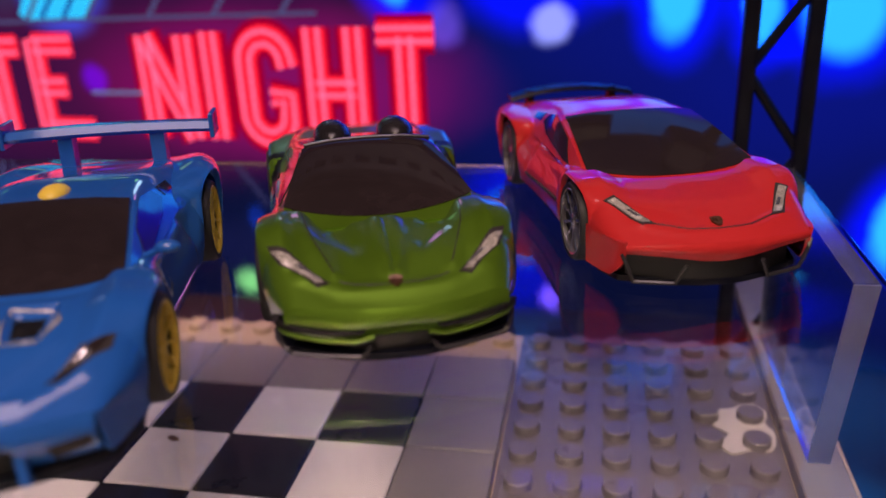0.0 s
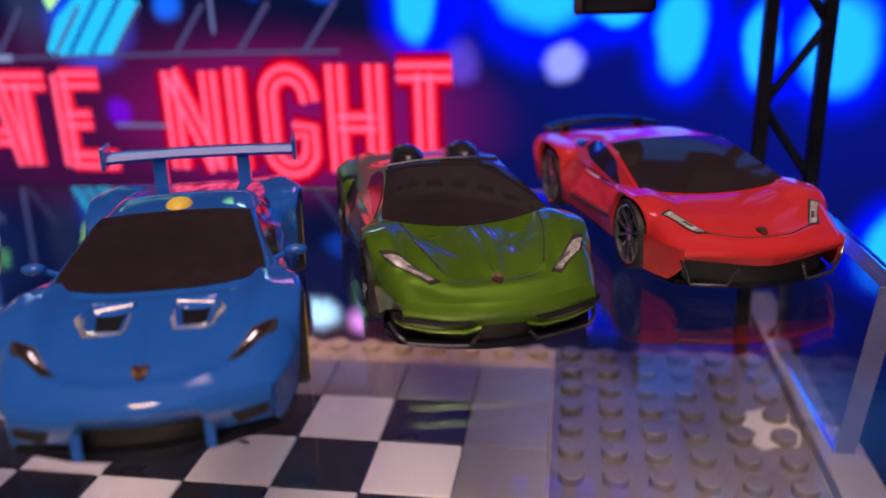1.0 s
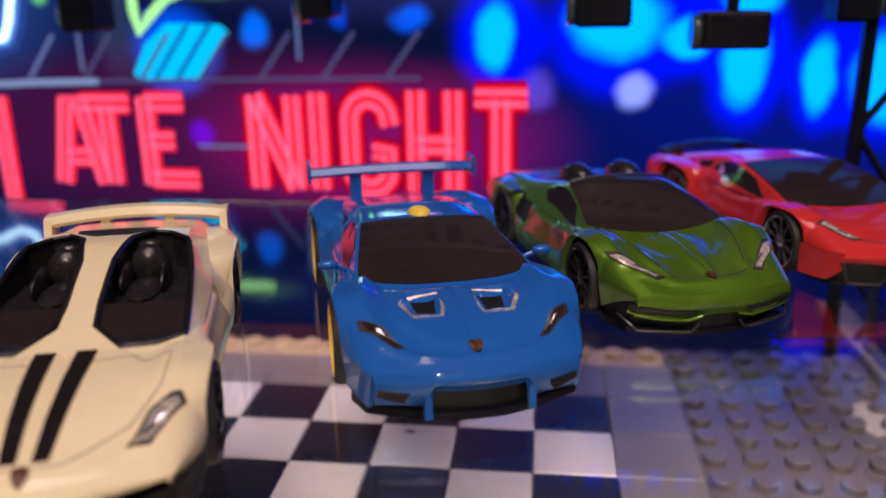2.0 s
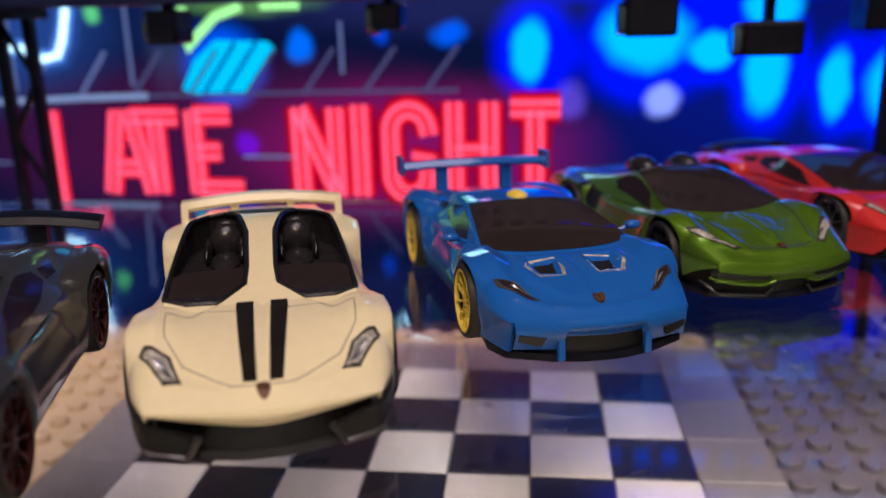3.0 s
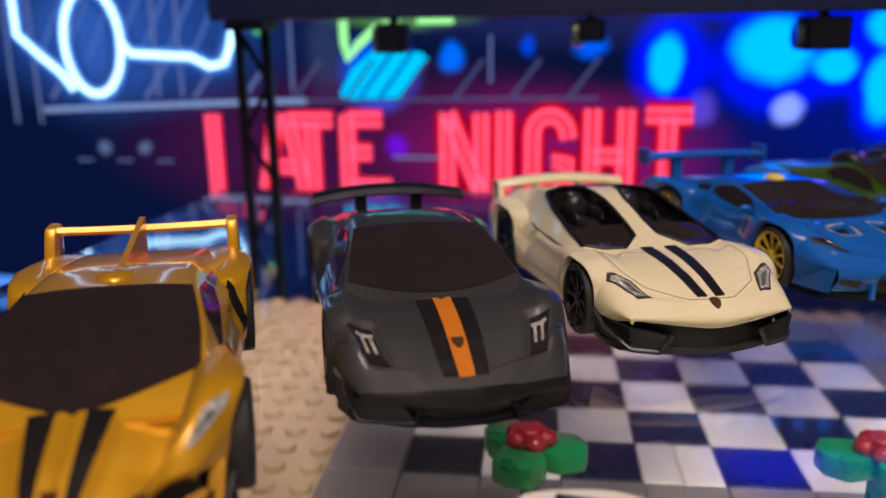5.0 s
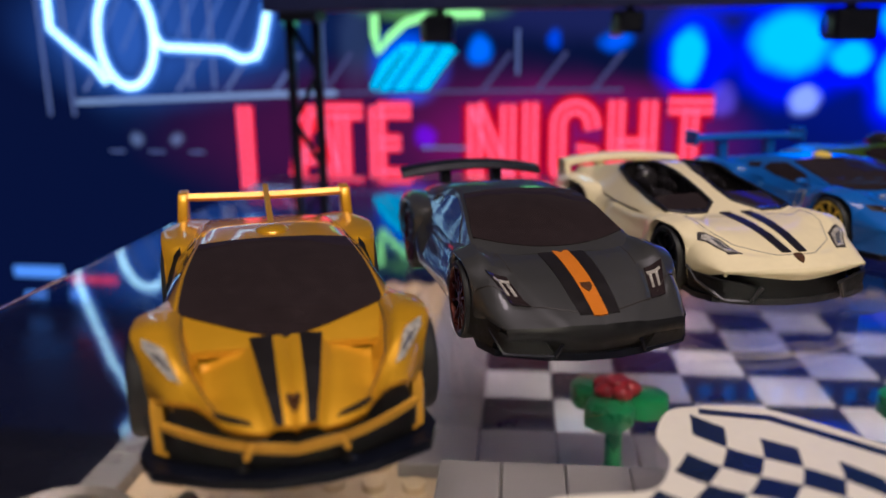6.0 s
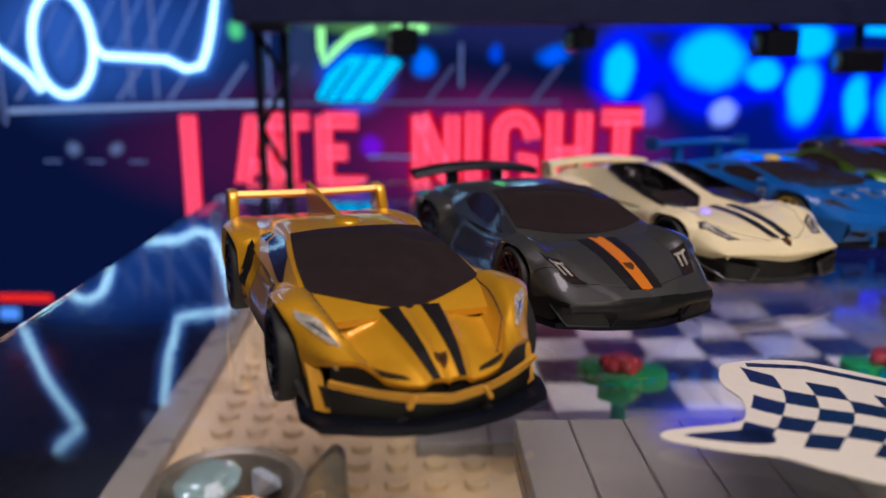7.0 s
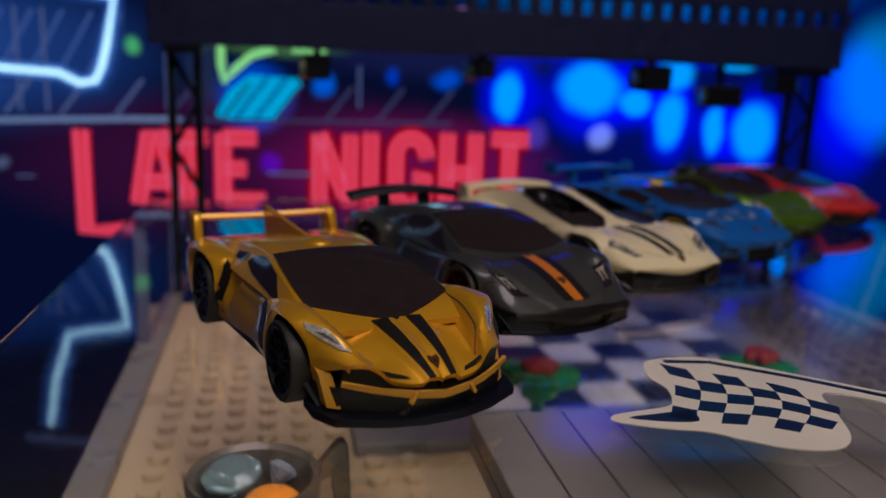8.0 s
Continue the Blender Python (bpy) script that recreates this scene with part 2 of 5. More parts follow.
BLOBS += [(16, 52.8, 6, 6, (0.32, 0.4, 0.9), 0.4), (-18, 53, 6, 6, (0.09, 0.05, 0.45), 0.5), (-123, 75, 5, 6, (0.0, 0.15, 0.9), 0.5), (-148, 35, 5, 5, (0.06, 0.0, 0.5), 0.5)]
BLOBS += [(-63, 79, 6, 4, (0.0, 0.1, 0.8), 0.6), (-90, 80, 3, 4, (0.0, 0.05, 0.6), 0.6), (-156, 68, 15, 14, (0.0, 0.10, 0.9), 0.5), (-211, 89, 3.5, 3.5, (0.12, 0.6, 0.08), 0.5)]
BLOBS += [(-145, 92, 25, 4, (0.1, 0.25, 0.03), 0.7), (-275, 86, 62, 28, (0.018, 0.055, 0.22), 0.6), (-296, 86, 26, 30, (0.015, 0.04, 0.13), 0.8), (-293, 33.5, 3, 3, (0.10, 0.13, 0.22), 0.5), (-272, 33.5, 3, 3, (0.10, 0.13, 0.22), 0.5)]
BLOBS += [(-180, 80, 8, 18, (0.02, 0.03, 0.06), 0.6), (-70, 92, 60, 12, (0.01, 0.01, 0.05), 0.6)]
BLOBS += [(35, 136, 100, 24, (0.0, 0.16, 0.55), 0.4), (96, 174, 44, 18, (0.0, 0.20, 0.5), 0.32), (166, 86, 25, 30, (0.0, 0.30, 0.62), 0.4)]
# overbright patches behind the beam, added so that the shelf mirrors them strongly
BLOBS += [(-76, 105, 9, 5, (2.4, 4.5, 5.5), 0.5), (-57, 107, 5, 4, (3.5, 1.4, 3.5), 0.6), (20, 102, 6, 4, (1.2, 0.6, 6.0), 0.5), (42, 98, 5, 3.5, (0.9, 0.8, 6.0), 0.5), (-96, 104, 5, 4, (0.8, 3.0, 0.8), 0.6)]
M_SCREEN = blob_screen("lit_screen_picture", BLOBS, (0.003, 0.006, 0.034))
M_RED = glow("letter_red_light", (1.0, 0.015, 0.034), 1.2)
M_PINK = glow("letter_pink_light", (1.0, 0.12, 0.22), 1.4)
M_RED_HALO = glow("letter_halo_light", (1.0, 0.0, 0.07), 0.34)
M_NEON = glow("white_blue_line_light", (0.60, 0.93, 1.0), 2.3)
M_NEON_HALO = glow("blue_line_halo_light", (0.10, 0.26, 0.75), 1.2)
M_DIM = glow("grey_line_light", (0.12, 0.15, 0.31), 1.1)
M_FAINT = glow("faint_line_light", (0.10, 0.10, 0.24), 0.7)
M_EDGE_LINE = glow("pale_edge_light", (0.24, 0.32, 0.52), 1.0)
M_WIDE_HALO = glow("wide_halo_light", (0.03, 0.085, 0.34), 0.75)
M_HATCH = glow("blue_hatch_light", (0.09, 0.16, 0.45), 0.9)
M_GAP = glow("dark_gap_light", (0.01, 0.10, 0.42), 0.8)
M_CYAN = glow("cyan_patch_light", (0.0, 0.62, 1.0), 1.0)
M_GREEN = glow("green_mark_light", (0.42, 1.0, 0.30), 1.2)
M_BAR_RED = glow("red_bar_light", (1.0, 0.02, 0.01), 0.9)

screen = root("display_screen", SCREEN, label="wide flat screen glowing with blurred night lights", category="screen")
part("panel", boxed(-470, 230, 0, 5, -58, 190), M_SCREEN, screen, "lit picture of neon lights")
bm = bmesh.new()
box(bm, -482, 242, -1, 14, 190, 202, 1)
box(bm, -482, -470, -1, 14, -60, 190, 1)
box(bm, 230, 242, -1, 14, -60, 190, 1)
box(bm, -470, 230, 5.2, 14, -60, 190)
part("bezel", bm, M_BLACK, screen)


def flat_stroke(name, pts, w, mat, depth, parent, label=""):
    """A lit stroke on the screen face; pts are (x, z)."""
    bm = bmesh.new()
    prism(bm, stroke_outline([(x / COSB, z) for x, z in pts], w), 0, 0.4, lambda x, z, d: (x, -depth - d, z))
    return part(name, bm, mat, parent, label)


def arc(cx, cz, rx, rz, a0, a1, n=20):
    return [(cx + rx * math.cos(radians(a0 + (a1 - a0) * i / n)), cz + rz * math.sin(radians(a0 + (a1 - a0) * i / n))) for i in range(n + 1)]


ZB, ZT = 15.0, 51.0
FIRST_WORD = {
    "letter_l": [[(-236, 50), (-236, 2), (-214, 2)]],
    "letter_a": [[(-211, ZB), (-205, 49), (-199, 49), (-192, ZB)], [(-208, 26), (-196, 26)]],
    "letter_t": [[(-199, 47.5), (-178, 47.5)], [(-188, 47), (-188, ZB)]],
    "letter_e": [[(-171, 50), (-171, ZB)], [(-171, 48), (-155, 48)], [(-171, 33), (-160, 33)], [(-171, 17.5), (-151, 17.5)]],
}
SECOND_WORD = {
    "letter_n": [[(-125, ZB), (-125, 51)], [(-125, 51), (-110, ZB)], [(-110, ZB), (-110, 51)]],
    "letter_i": [[(-100, ZB), (-100, 52)]],
    "letter_g": [[(-72, 40), *arc(-80, 42, 7.5, 8, 10, 180), (-87.5, 26), *arc(-80, 24, 7.5, 8, 180, 340), (-72.5, 30), (-79, 30)]],
    "letter_h": [[(-62, ZB), (-62, 53)], [(-48, ZB), (-48, 53)], [(-62, 33), (-48, 33)]],
    "letter_t_end": [[(-40, 50.5), (-21, 50.5)], [(-30.5, 50), (-30.5, 17)]],
}
for key, strokes in (*FIRST_WORD.items(), *SECOND_WORD.items()):
    back = None
    if key in SECOND_WORD:
        for s in strokes:
            flat_stroke("letter_halo", s, 12.5, M_RED_HALO, 0.1, screen, "dim red glow round a letter")
    for i, s in enumerate(strokes):
        ob = flat_stroke(key if back is None else "stroke", s, 8.4, M_RED, 0.3 + 0.12 * i, screen if back is None else back, "glowing red letter" if back is None else "")
        back = back or ob
    for s in strokes:
        for k, off in enumerate((-2.1, 2.1)):
            o = stroke_outline(s, 2 * abs(off))
            half = len(s)
            side = o[:half] if off > 0 else o[half:][::-1]
            flat_stroke("neon_line", side, 1.4, M_PINK, 1.4, back, "bright pink neon line")
flat_stroke("awning_line", [(-323, 51.5), (-216, 55.5), (-190, 56.0)], 2.4, M_EDGE_LINE, 0.3, screen, "pale lit edge line")
flat_stroke("awning_line", [(-190, 56), (-120, 57), (-60, 57.5)], 1.3, M_FAINT, 0.3, screen, "faint edge line")
for i in range(11):
    x = -318 + 24.5 * i
    flat_stroke("slanted_line", [(x, 57), (x + 13, 74)], 1.5, M_DIM if x < -200 else M_FAINT, 0.3, screen, "pale slanted line")
for x, z0, z1 in ((-338, 45, 105), (-325, 45, 105), (-250, 58, 105), (-262, 58, 105), (-196, 60, 92), (-106, 64, 84)):
    flat_stroke("upright_line", [(x, z0), (x, z1)], 1.2, M_DIM, 0.3, screen, "pale upright line")
flat_stroke("awning_line", [(-269, 168), (-233, 172)], 3.0, M_DIM, 0.3, screen, "pale lit edge line")
for i in range(8):
    flat_stroke("hatch_line", [(-322 + 13 * i, 76), (-306 + 13 * i, 104)], 1.5, M_HATCH, 0.25, screen, "faint blue hatch line")
for x in (-287, -266, -308):
    flat_stroke("sill_line", [(x, 27.5), (x + 8, 27.5)], 0.8, M_DIM, 0.3, screen, "pale line")
flat_stroke("sill_line", [(-150, 31), (-128, 31)], 1.2, M_DIM, 0.3, screen, "pale line")
for pts in (
    [(-303, 172), (-317, 148), (-325, 126), (-332, 106), (-332, 87), (-322, 78), (-311, 69), (-305, 61)],
    arc(-293, 83, 14.5, 24, 0, 360, 40),
    [(-279, 84), (-274, 77.6), (-244, 76), (-235, 71.5), (-228, 73), (-225, 79), (-222, 90), (-218, 111), (-246, 115), (-253, 137), (-257, 162)],
    [(-300, 174), (-312, 184), (-315, 189)],
):
    flat_stroke("wide_halo", pts, 13, M_WIDE_HALO, 0.15, screen, "dim blue glow")
    flat_stroke("neon_halo", pts, 6.6, M_NEON_HALO, 0.3, screen, "blue glow")
    flat_stroke("neon_tube_line", pts, 2.8, M_NEON, 0.9, screen, "white-blue neon line")
flat_stroke("green_mark", [(-171, 91), (-171, 82), (-169.5, 74.5), (-165, 80), (-157, 87), (-146, 90.5)], 3.6, M_GREEN, 0.5, screen, "bright green check mark")
flat_stroke("green_bar", [(-138, 91), (-122, 91)], 4, M_GREEN, 0.5, screen, "green bar")
bm = prism(bmesh.new(), [(x / COSB, z) for x, z in ((-174, 59), (-171, 56.5), (-147, 57), (-133, 74), (-136, 77), (-158, 78), (-168, 70))], 0, 0.3, lambda x, z, d: (x, -0.3 - d, z))
cyan = part("cyan_patch", bm, M_CYAN, screen, "cyan lit patch with dark slanted lines")
for x in (-164.5, -155.5):
    flat_stroke("slanted_gap", [(x, 57.5), (x + 15, 77)], 1.5, M_GAP, 0.7, cyan, "dark slanted line")
flat_stroke("red_bar", [(-340, -42.5), (-312, -42.5)], 4, M_BAR_RED, 0.5, screen, "thin red bar")
for x0, x1, z in ((-371, -343, -37), (-366, -354, -51), (-340, -330, -51)):
    flat_stroke("caption_bar", [(x0, z), (x1, z)], 6, M_NEON_HALO, 0.5, screen, "pale blue caption bar")

# ---- base: studded plate, checker tiles, smooth border ----


def studs(bm, cols, rows, z):
    for x in cols:
        for y in rows:
            lathe(bm, [(2.4, z - 0.1), (2.4, z + 1.45), (2.2, z + 1.7)], 14, center=(x, y, 0))


plate = root("studded_base_plate", Matrix.Identity(4), label="light grey studded building plate with smooth border", category="base plate")
part("plate", boxed(-187.5, 74, -340, 32, BASE - 9.6, BASE, 0.3), M_STUD, plate)
bm = bmesh.new()
studs(bm, [-132 - 8 * i for i in range(6)], [28 - 8 * j for j in range(34)], BASE)
part("stud_field", bm, M_STUD, plate, "rows of round studs")
bm = bmesh.new()
studs(bm, [-116, -124], [-100 - 8 * j for j in range(18)], BASE)
part("stud_field", bm, M_STUD, plate, "tan rows of round studs beside the deck")
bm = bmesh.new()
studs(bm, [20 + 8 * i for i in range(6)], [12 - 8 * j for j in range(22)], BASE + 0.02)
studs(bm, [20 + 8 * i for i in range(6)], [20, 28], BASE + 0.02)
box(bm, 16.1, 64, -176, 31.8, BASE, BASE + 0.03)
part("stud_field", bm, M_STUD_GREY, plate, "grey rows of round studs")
bm = bmesh.new()
studs(bm, [-124 + 8 * i for i in range(18)], [20, 28], BASE)
part("stud_field", bm, M_STUD, plate, "tan rows of round studs")


def tile_mesh(w, d, name, mat):
    return link_mesh(name, boxed(0.1, w - 0.1, 0.1, d - 0.1, 0, 3.2, 0.25), mat)


def lay(me, x, y, name):
    ob = new(name, me)
    ob.parent = plate
    ob.location = (x * MM, y * MM, BASE * MM)
    return ob


WHITE, DARK = tile_mesh(16, 16, "white_tile", M_WHITE_TILE), tile_mesh(16, 16, "black_tile", M_BLACK_TILE)
for i in range(7):
    for j in range(5):
        dark = (i + j) % 2 == 0
        if (i, j) == (3, 4):
            continue
        lay(DARK if dark else WHITE, -16 * (i + 1), -16 * (j + 1), "black_tile" if dark else "white_tile")
HALF = tile_mesh(8, 16, "white_tile", M_WHITE_TILE)
for x in (-64, -56):
    lay(HALF, x, -80, "white_tile")
bm = prism(bmesh.new(), [(-43.2, -18.8), (-42.2, -18.2), (-41.0, -18.7), (-40.2, -19.6), (-41.2, -20.0), (-42.3, -19.5)], BASE + 3.2, BASE + 3.24)
part("scuff_mark", bm, M_BADGE, plate, "small dark scuff on a white tile")
GREY, EDGE = tile_mesh(16, 16, "grey_tile", M_GREY_TILE), tile_mesh(8, 32, "edge_tile", M_EDGE)
for k in range(-1, 6):
    lay(GREY, 0, -16 * k - 16, "grey_tile")
    lay(GREY, -128, -16 * k - 16, "grey_tile")
for k in range(7):
    lay(GREY, -16 * (k + 1), 0, "grey_tile")
    lay(GREY, -16 * (k + 1), -96, "grey_tile")
for k in range(11):
    lay(EDGE, -188, 32 - 32 * k, "edge_tile")
    if k < 3:
        lay(EDGE, 64, 32 - 32 * k, "edge_tile")

# raised deck of narrow tiles near the front, just under the shelf
deck = root("raised_deck", Matrix.Identity(4), label="raised grey deck of narrow smooth tiles", category="deck")
part("deck_block", boxed(-106, 40, -330, -152, BASE, 21.4, 0.3), M_DECK, deck)
part("deck_plate", boxed(-113.9, 38.1, -330, -147.2, 21.4, 24.6, 0.3), M_DECK, deck)
PLANK = link_mesh("plank_tile", boxed(0.08, 7.92, -48, 0, 0, 3.2, 0.2), M_DECK)
for i in range(19):
    ob = new("plank_tile", PLANK)
    ob.parent = deck
    ob.location = ((-114 + 8 * i) * MM, -0.147, 0.0247)

# ---- clear shelf ----
shelf = root("clear_shelf", SHELF_POSE, label="clear acrylic shelf on upright side sheets", category="shelf")
ob = part("shelf_top", boxed(-190, 69.5, -335, 34, -3.0, 0, bev=0.25), M_ACRYLIC, shelf)
ob.visible_shadow = False
for x0, x1, top, foot in ((-186.5, -183, -24, -24), (65.6, 69.0, -23, -13)):
    side = [(33, -3.05), (33, -37.6), (foot, -37.6), (top, -3.05)]
    ob = part("side_sheet", prism(bmesh.new(), side, x0, x1, lambda a, b, c: (c, a, b)), M_FROST, shelf)
    ob.visible_shadow = False
    edge = [(top - 0.05, -3.1), (foot - 0.05, -37.5), (foot - 0.45, -37.5), (top - 0.45, -3.1)]
    ob = part("sawn_edge", prism(bmesh.new(), edge, x0, x1, lambda a, b, c: (c, a, b)), M_SAWN, shelf, "hazy sawn edge of the side sheet")
    ob.visible_shadow = False

# ---- toy cars ----


def curve(keys, y):
    """Smooth interpolation through rows (y, a, b, ...)."""
    k = np.array(keys, float)
    i = int(np.clip(np.searchsorted(k[:, 0], y) - 1, 0, len(k) - 2))
    t = (y - k[i, 0]) / (k[i + 1, 0] - k[i, 0])
    t = min(max(t, 0.0), 1.0)
    d = k[i + 1, 0] - k[i, 0]

    def slope(j):
        if j == 0 or j == len(k) - 1:
            return (k[min(j + 1, len(k) - 1), 1:] - k[max(j - 1, 0), 1:]) / (k[min(j + 1, len(k) - 1), 0] - k[max(j - 1, 0), 0])
        a = (k[j, 1:] - k[j - 1, 1:]) / (k[j, 0] - k[j - 1, 0])
        b = (k[j + 1, 1:] - k[j, 1:]) / (k[j + 1, 0] - k[j, 0])
        return np.where(a * b <= 0, 0, 2 * a * b / np.where(np.abs(a + b) < 1e-9, 1e-9, a + b))
    h = (2 * t**3 - 3 * t**2 + 1, t**3 - 2 * t**2 + t, -2 * t**3 + 3 * t**2, t**3 - t**2)
    return h[0] * k[i, 1:] + h[1] * d * slope(i) + h[2] * k[i + 1, 1:] + h[3] * d * slope(i + 1)


AXLE_F, AXLE_R, WHEEL_F, WHEEL_R = -21.2, 20.3, 5.7, 6.1


BOW = 3.6


def nose_bow(y):
    t = min(max((-23.0 - y) / 15.0, 0.0), 1.0)
    return BOW * t * t * (3 - 2 * t)


def edge_distance(outline, y, x):
    """Distance in millimetres from (y, x) to the nearest side of an outline, and whether the point lies inside."""
    best, hit = 1e9, False
    for (y0, x0), (y1, x1) in zip(outline, outline[1:] + outline[:1]):
        dy, dx = y1 - y0, x1 - x0
        t = min(max(((y - y0) * dy + (x - x0) * dx) / (dy * dy + dx * dx), 0.0), 1.0)
        best = min(best, math.hypot(y - y0 - t * dy, x - x0 - t * dx))
        if (x0 > x) != (x1 > x) and y < y0 + (x - x0) / dx * dy:
            hit = not hit
    return best, hit


def panel_relief(outline, height, soft=0.9):
    """A panel stamped up or down inside (y, q) points, alike on both sides."""
    line = [(y, 15 * q) for y, q in outline]
    y0, y1 = min(p[0] for p in line) - soft, max(p[0] for p in line) + soft

    def f(y, q):
        if not y0 < y < y1:
            return 0.0
        d, hit = edge_distance(line, y, 15 * abs(q))
        t = min(max(0.5 + (d if hit else -d) / (2 * soft), 0.0), 1.0)
        return height * t * t * (3 - 2 * t)
    return f


def ridge_relief(pts, height, width=0.8):
    """A raised fold along (y, q) points, alike on both sides."""
    line = [(y, 15 * q) for y, q in pts]

    def f(y, q):
        x, best = 15 * abs(q), 1e9
        for (y0, x0), (y1, x1) in zip(line, line[1:]):
            dy, dx = y1 - y0, x1 - x0
            t = min(max(((y - y0) * dy + (x - x0) * dx) / (dy * dy + dx * dx), 0.0), 1.0)
            best = min(best, math.hypot(y - y0 - t * dy, x - x0 - t * dx))
        return height * max(0.0, 1 - best / (2.2 * width)) ** 1.5
    return f


# stamped flank: a hollow between the wheels, a scoop before the rear wheel and a fold over the sill
FLANK = (panel_relief([(-12, 0.82), (6, 0.80), (8, 0.90), (-12, 0.92)], -0.7, 1.4), panel_relief([(5, 0.76), (13, 0.72), (13.5, 0.86), (8, 0.92)], -1.1, 0.8), ridge_relief([(-13, 0.955), (12, 0.955)], 0.45, 0.7))


def body_surface(keys, valley=0.0, relief=()):
    """Point on the lower body: y along the car, q across it from -1 (one sill) over 0 (middle) to 1."""
    def surface(y, q):
        w, lo, zs, zc = curve(keys, y)
        back = nose_bow(y)
        y_side = y + back * (w / 15) ** 2
        for ya, r in ((AXLE_F, WHEEL_F), (AXLE_R, WHEEL_R)):
            d = (r + 0.9) ** 2 - (y_side - ya) ** 2
            if d > 0:
                lo = max(lo, min(r + math.sqrt(d), zs - 1.0))
        dip = valley * min(max((-15.0 - y) / 6.0, 0.0), 1.0) * min(max((y + 38.0) / 5.0, 0.0), 1.0)
        d = zs - zc
        rows = [(0, 0, zc), (0.28, 0.34 * w, zc + 0.04 * d - 0.3 * dip), (0.46, 0.56 * w, zc + 0.22 * d - dip), (0.58, 0.69 * w, zc + 0.72 * d - 0.25 * dip), (0.70, 0.82 * w, zs),
                (0.80, 0.95 * w, zs - 0.15 * (zs - lo)), (0.90, 1.0 * w, lo + 0.5 * (zs - lo)), (1.0, 0.965 * w, lo)]
        x, z = curve(rows, abs(q))
        lift = sum(f(y, q) for f in relief)
        if lift:
            t = min(max((abs(q) - 0.68) / 0.16, 0.0), 1.0)
            x, z = x + lift * t, z + lift * (1 - t)
        return Vector((math.copysign(x, q), y + back * (x / 15) ** 2, z))
    return surface


def nose_face(z, q):
    """Point on the upright face under the nose: height, and q across it from -1 to 1."""
    x = 15.0 * q
    e = max(0.0, abs(x) - 12.6)
    return Vector((x, -38.3 + BOW * q * q + 1.2 * e + 0.85 * e * e + 0.18 * (7.0 - z), z))


def cabin_surface(keys):
    """Point on the cabin: rows of y, half width at the belt, belt height, half width at the roof, roof height."""
    def surface(y, q):
        wb, zb, wr, zr = curve(keys, y)
        rows = [(0, 0, zr), (0.3, 0.55 * wr, zr - 0.02 * (zr - zb)), (0.55, wr, zr - 0.1 * (zr - zb)), (1.0, wb, zb)]
        a = abs(q)
        k = np.array(rows)
        x, z = np.interp(a, k[:, 0], k[:, 1]), np.interp(a, k[:, 0], k[:, 2])
        return Vector((math.copysign(x, q), y, z))
    return surface


def shell(surface, y0, y1, ny, nq, q1=1.0, caps=True, ys=None):
    bm = bmesh.new()
    ys = ys or [y0 + (y1 - y0) * i / ny for i in range(ny + 1)]
    rows = [[bm.verts.new(surface(y, -q1 + 2 * q1 * j / nq)) for j in range(nq + 1)] for y in ys]
    for a, b in zip(rows, rows[1:]):
        for j in range(nq):
            bm.faces.new((a[j], a[j + 1], b[j + 1], b[j]))
    if caps == "nose":
        low = [bm.verts.new((v.co.x, v.co.y + 0.3, v.co.z - 0.6)) for v in rows[0]]
        for j in range(nq):
            bm.faces.new((rows[0][j], low[j], low[j + 1], rows[0][j + 1]))
    elif caps:
        bm.faces.new(rows[0])
    if caps:
        bm.faces.new(rows[-1][::-1])
    return bm


def patch(bm, surface, corners, off=0.12, nu=6, nv=8, deep=0.3):
    """A thin plate that follows a surface between four (y, q) corners."""
    (a, b, c, d) = corners
    e = 0.05

    def at(u, v, o):
        y = (1 - u) * (1 - v) * a[0] + u * (1 - v) * b[0] + u * v * c[0] + (1 - u) * v * d[0]
        q = (1 - u) * (1 - v) * a[1] + u * (1 - v) * b[1] + u * v * c[1] + (1 - u) * v * d[1]
        p = surface(y, q)
        n = (surface(y, q + e * 0.3) - surface(y, q - e * 0.3)).cross(surface(y + e, q) - surface(y - e, q))
        if n.length < 1e-9:
            n = Vector((0, 0, 1))
        n.normalize()
        if n.z < -0.2:
            n = -n
        return p + n * o
    top = [[bm.verts.new(at(i / nu, j / nv, off)) for j in range(nv + 1)] for i in range(nu + 1)]
    for i in range(nu):
        for j in range(nv):
            bm.faces.new((top[i][j], top[i + 1][j], top[i + 1][j + 1], top[i][j + 1]))
    rim = [(i, 0) for i in range(nu)] + [(nu, j) for j in range(nv)] + [(i, nv) for i in range(nu, 0, -1)] + [(0, j) for j in range(nv, 0, -1)]
    low = [bm.verts.new(at(i / nu, j / nv, off - deep)) for i, j in rim]
    for k in range(len(rim)):
        i, j = rim[k]
        i2, j2 = rim[(k + 1) % len(rim)]
        bm.faces.new((top[i][j], top[i2][j2], low[(k + 1) % len(rim)], low[k]))
    return bm


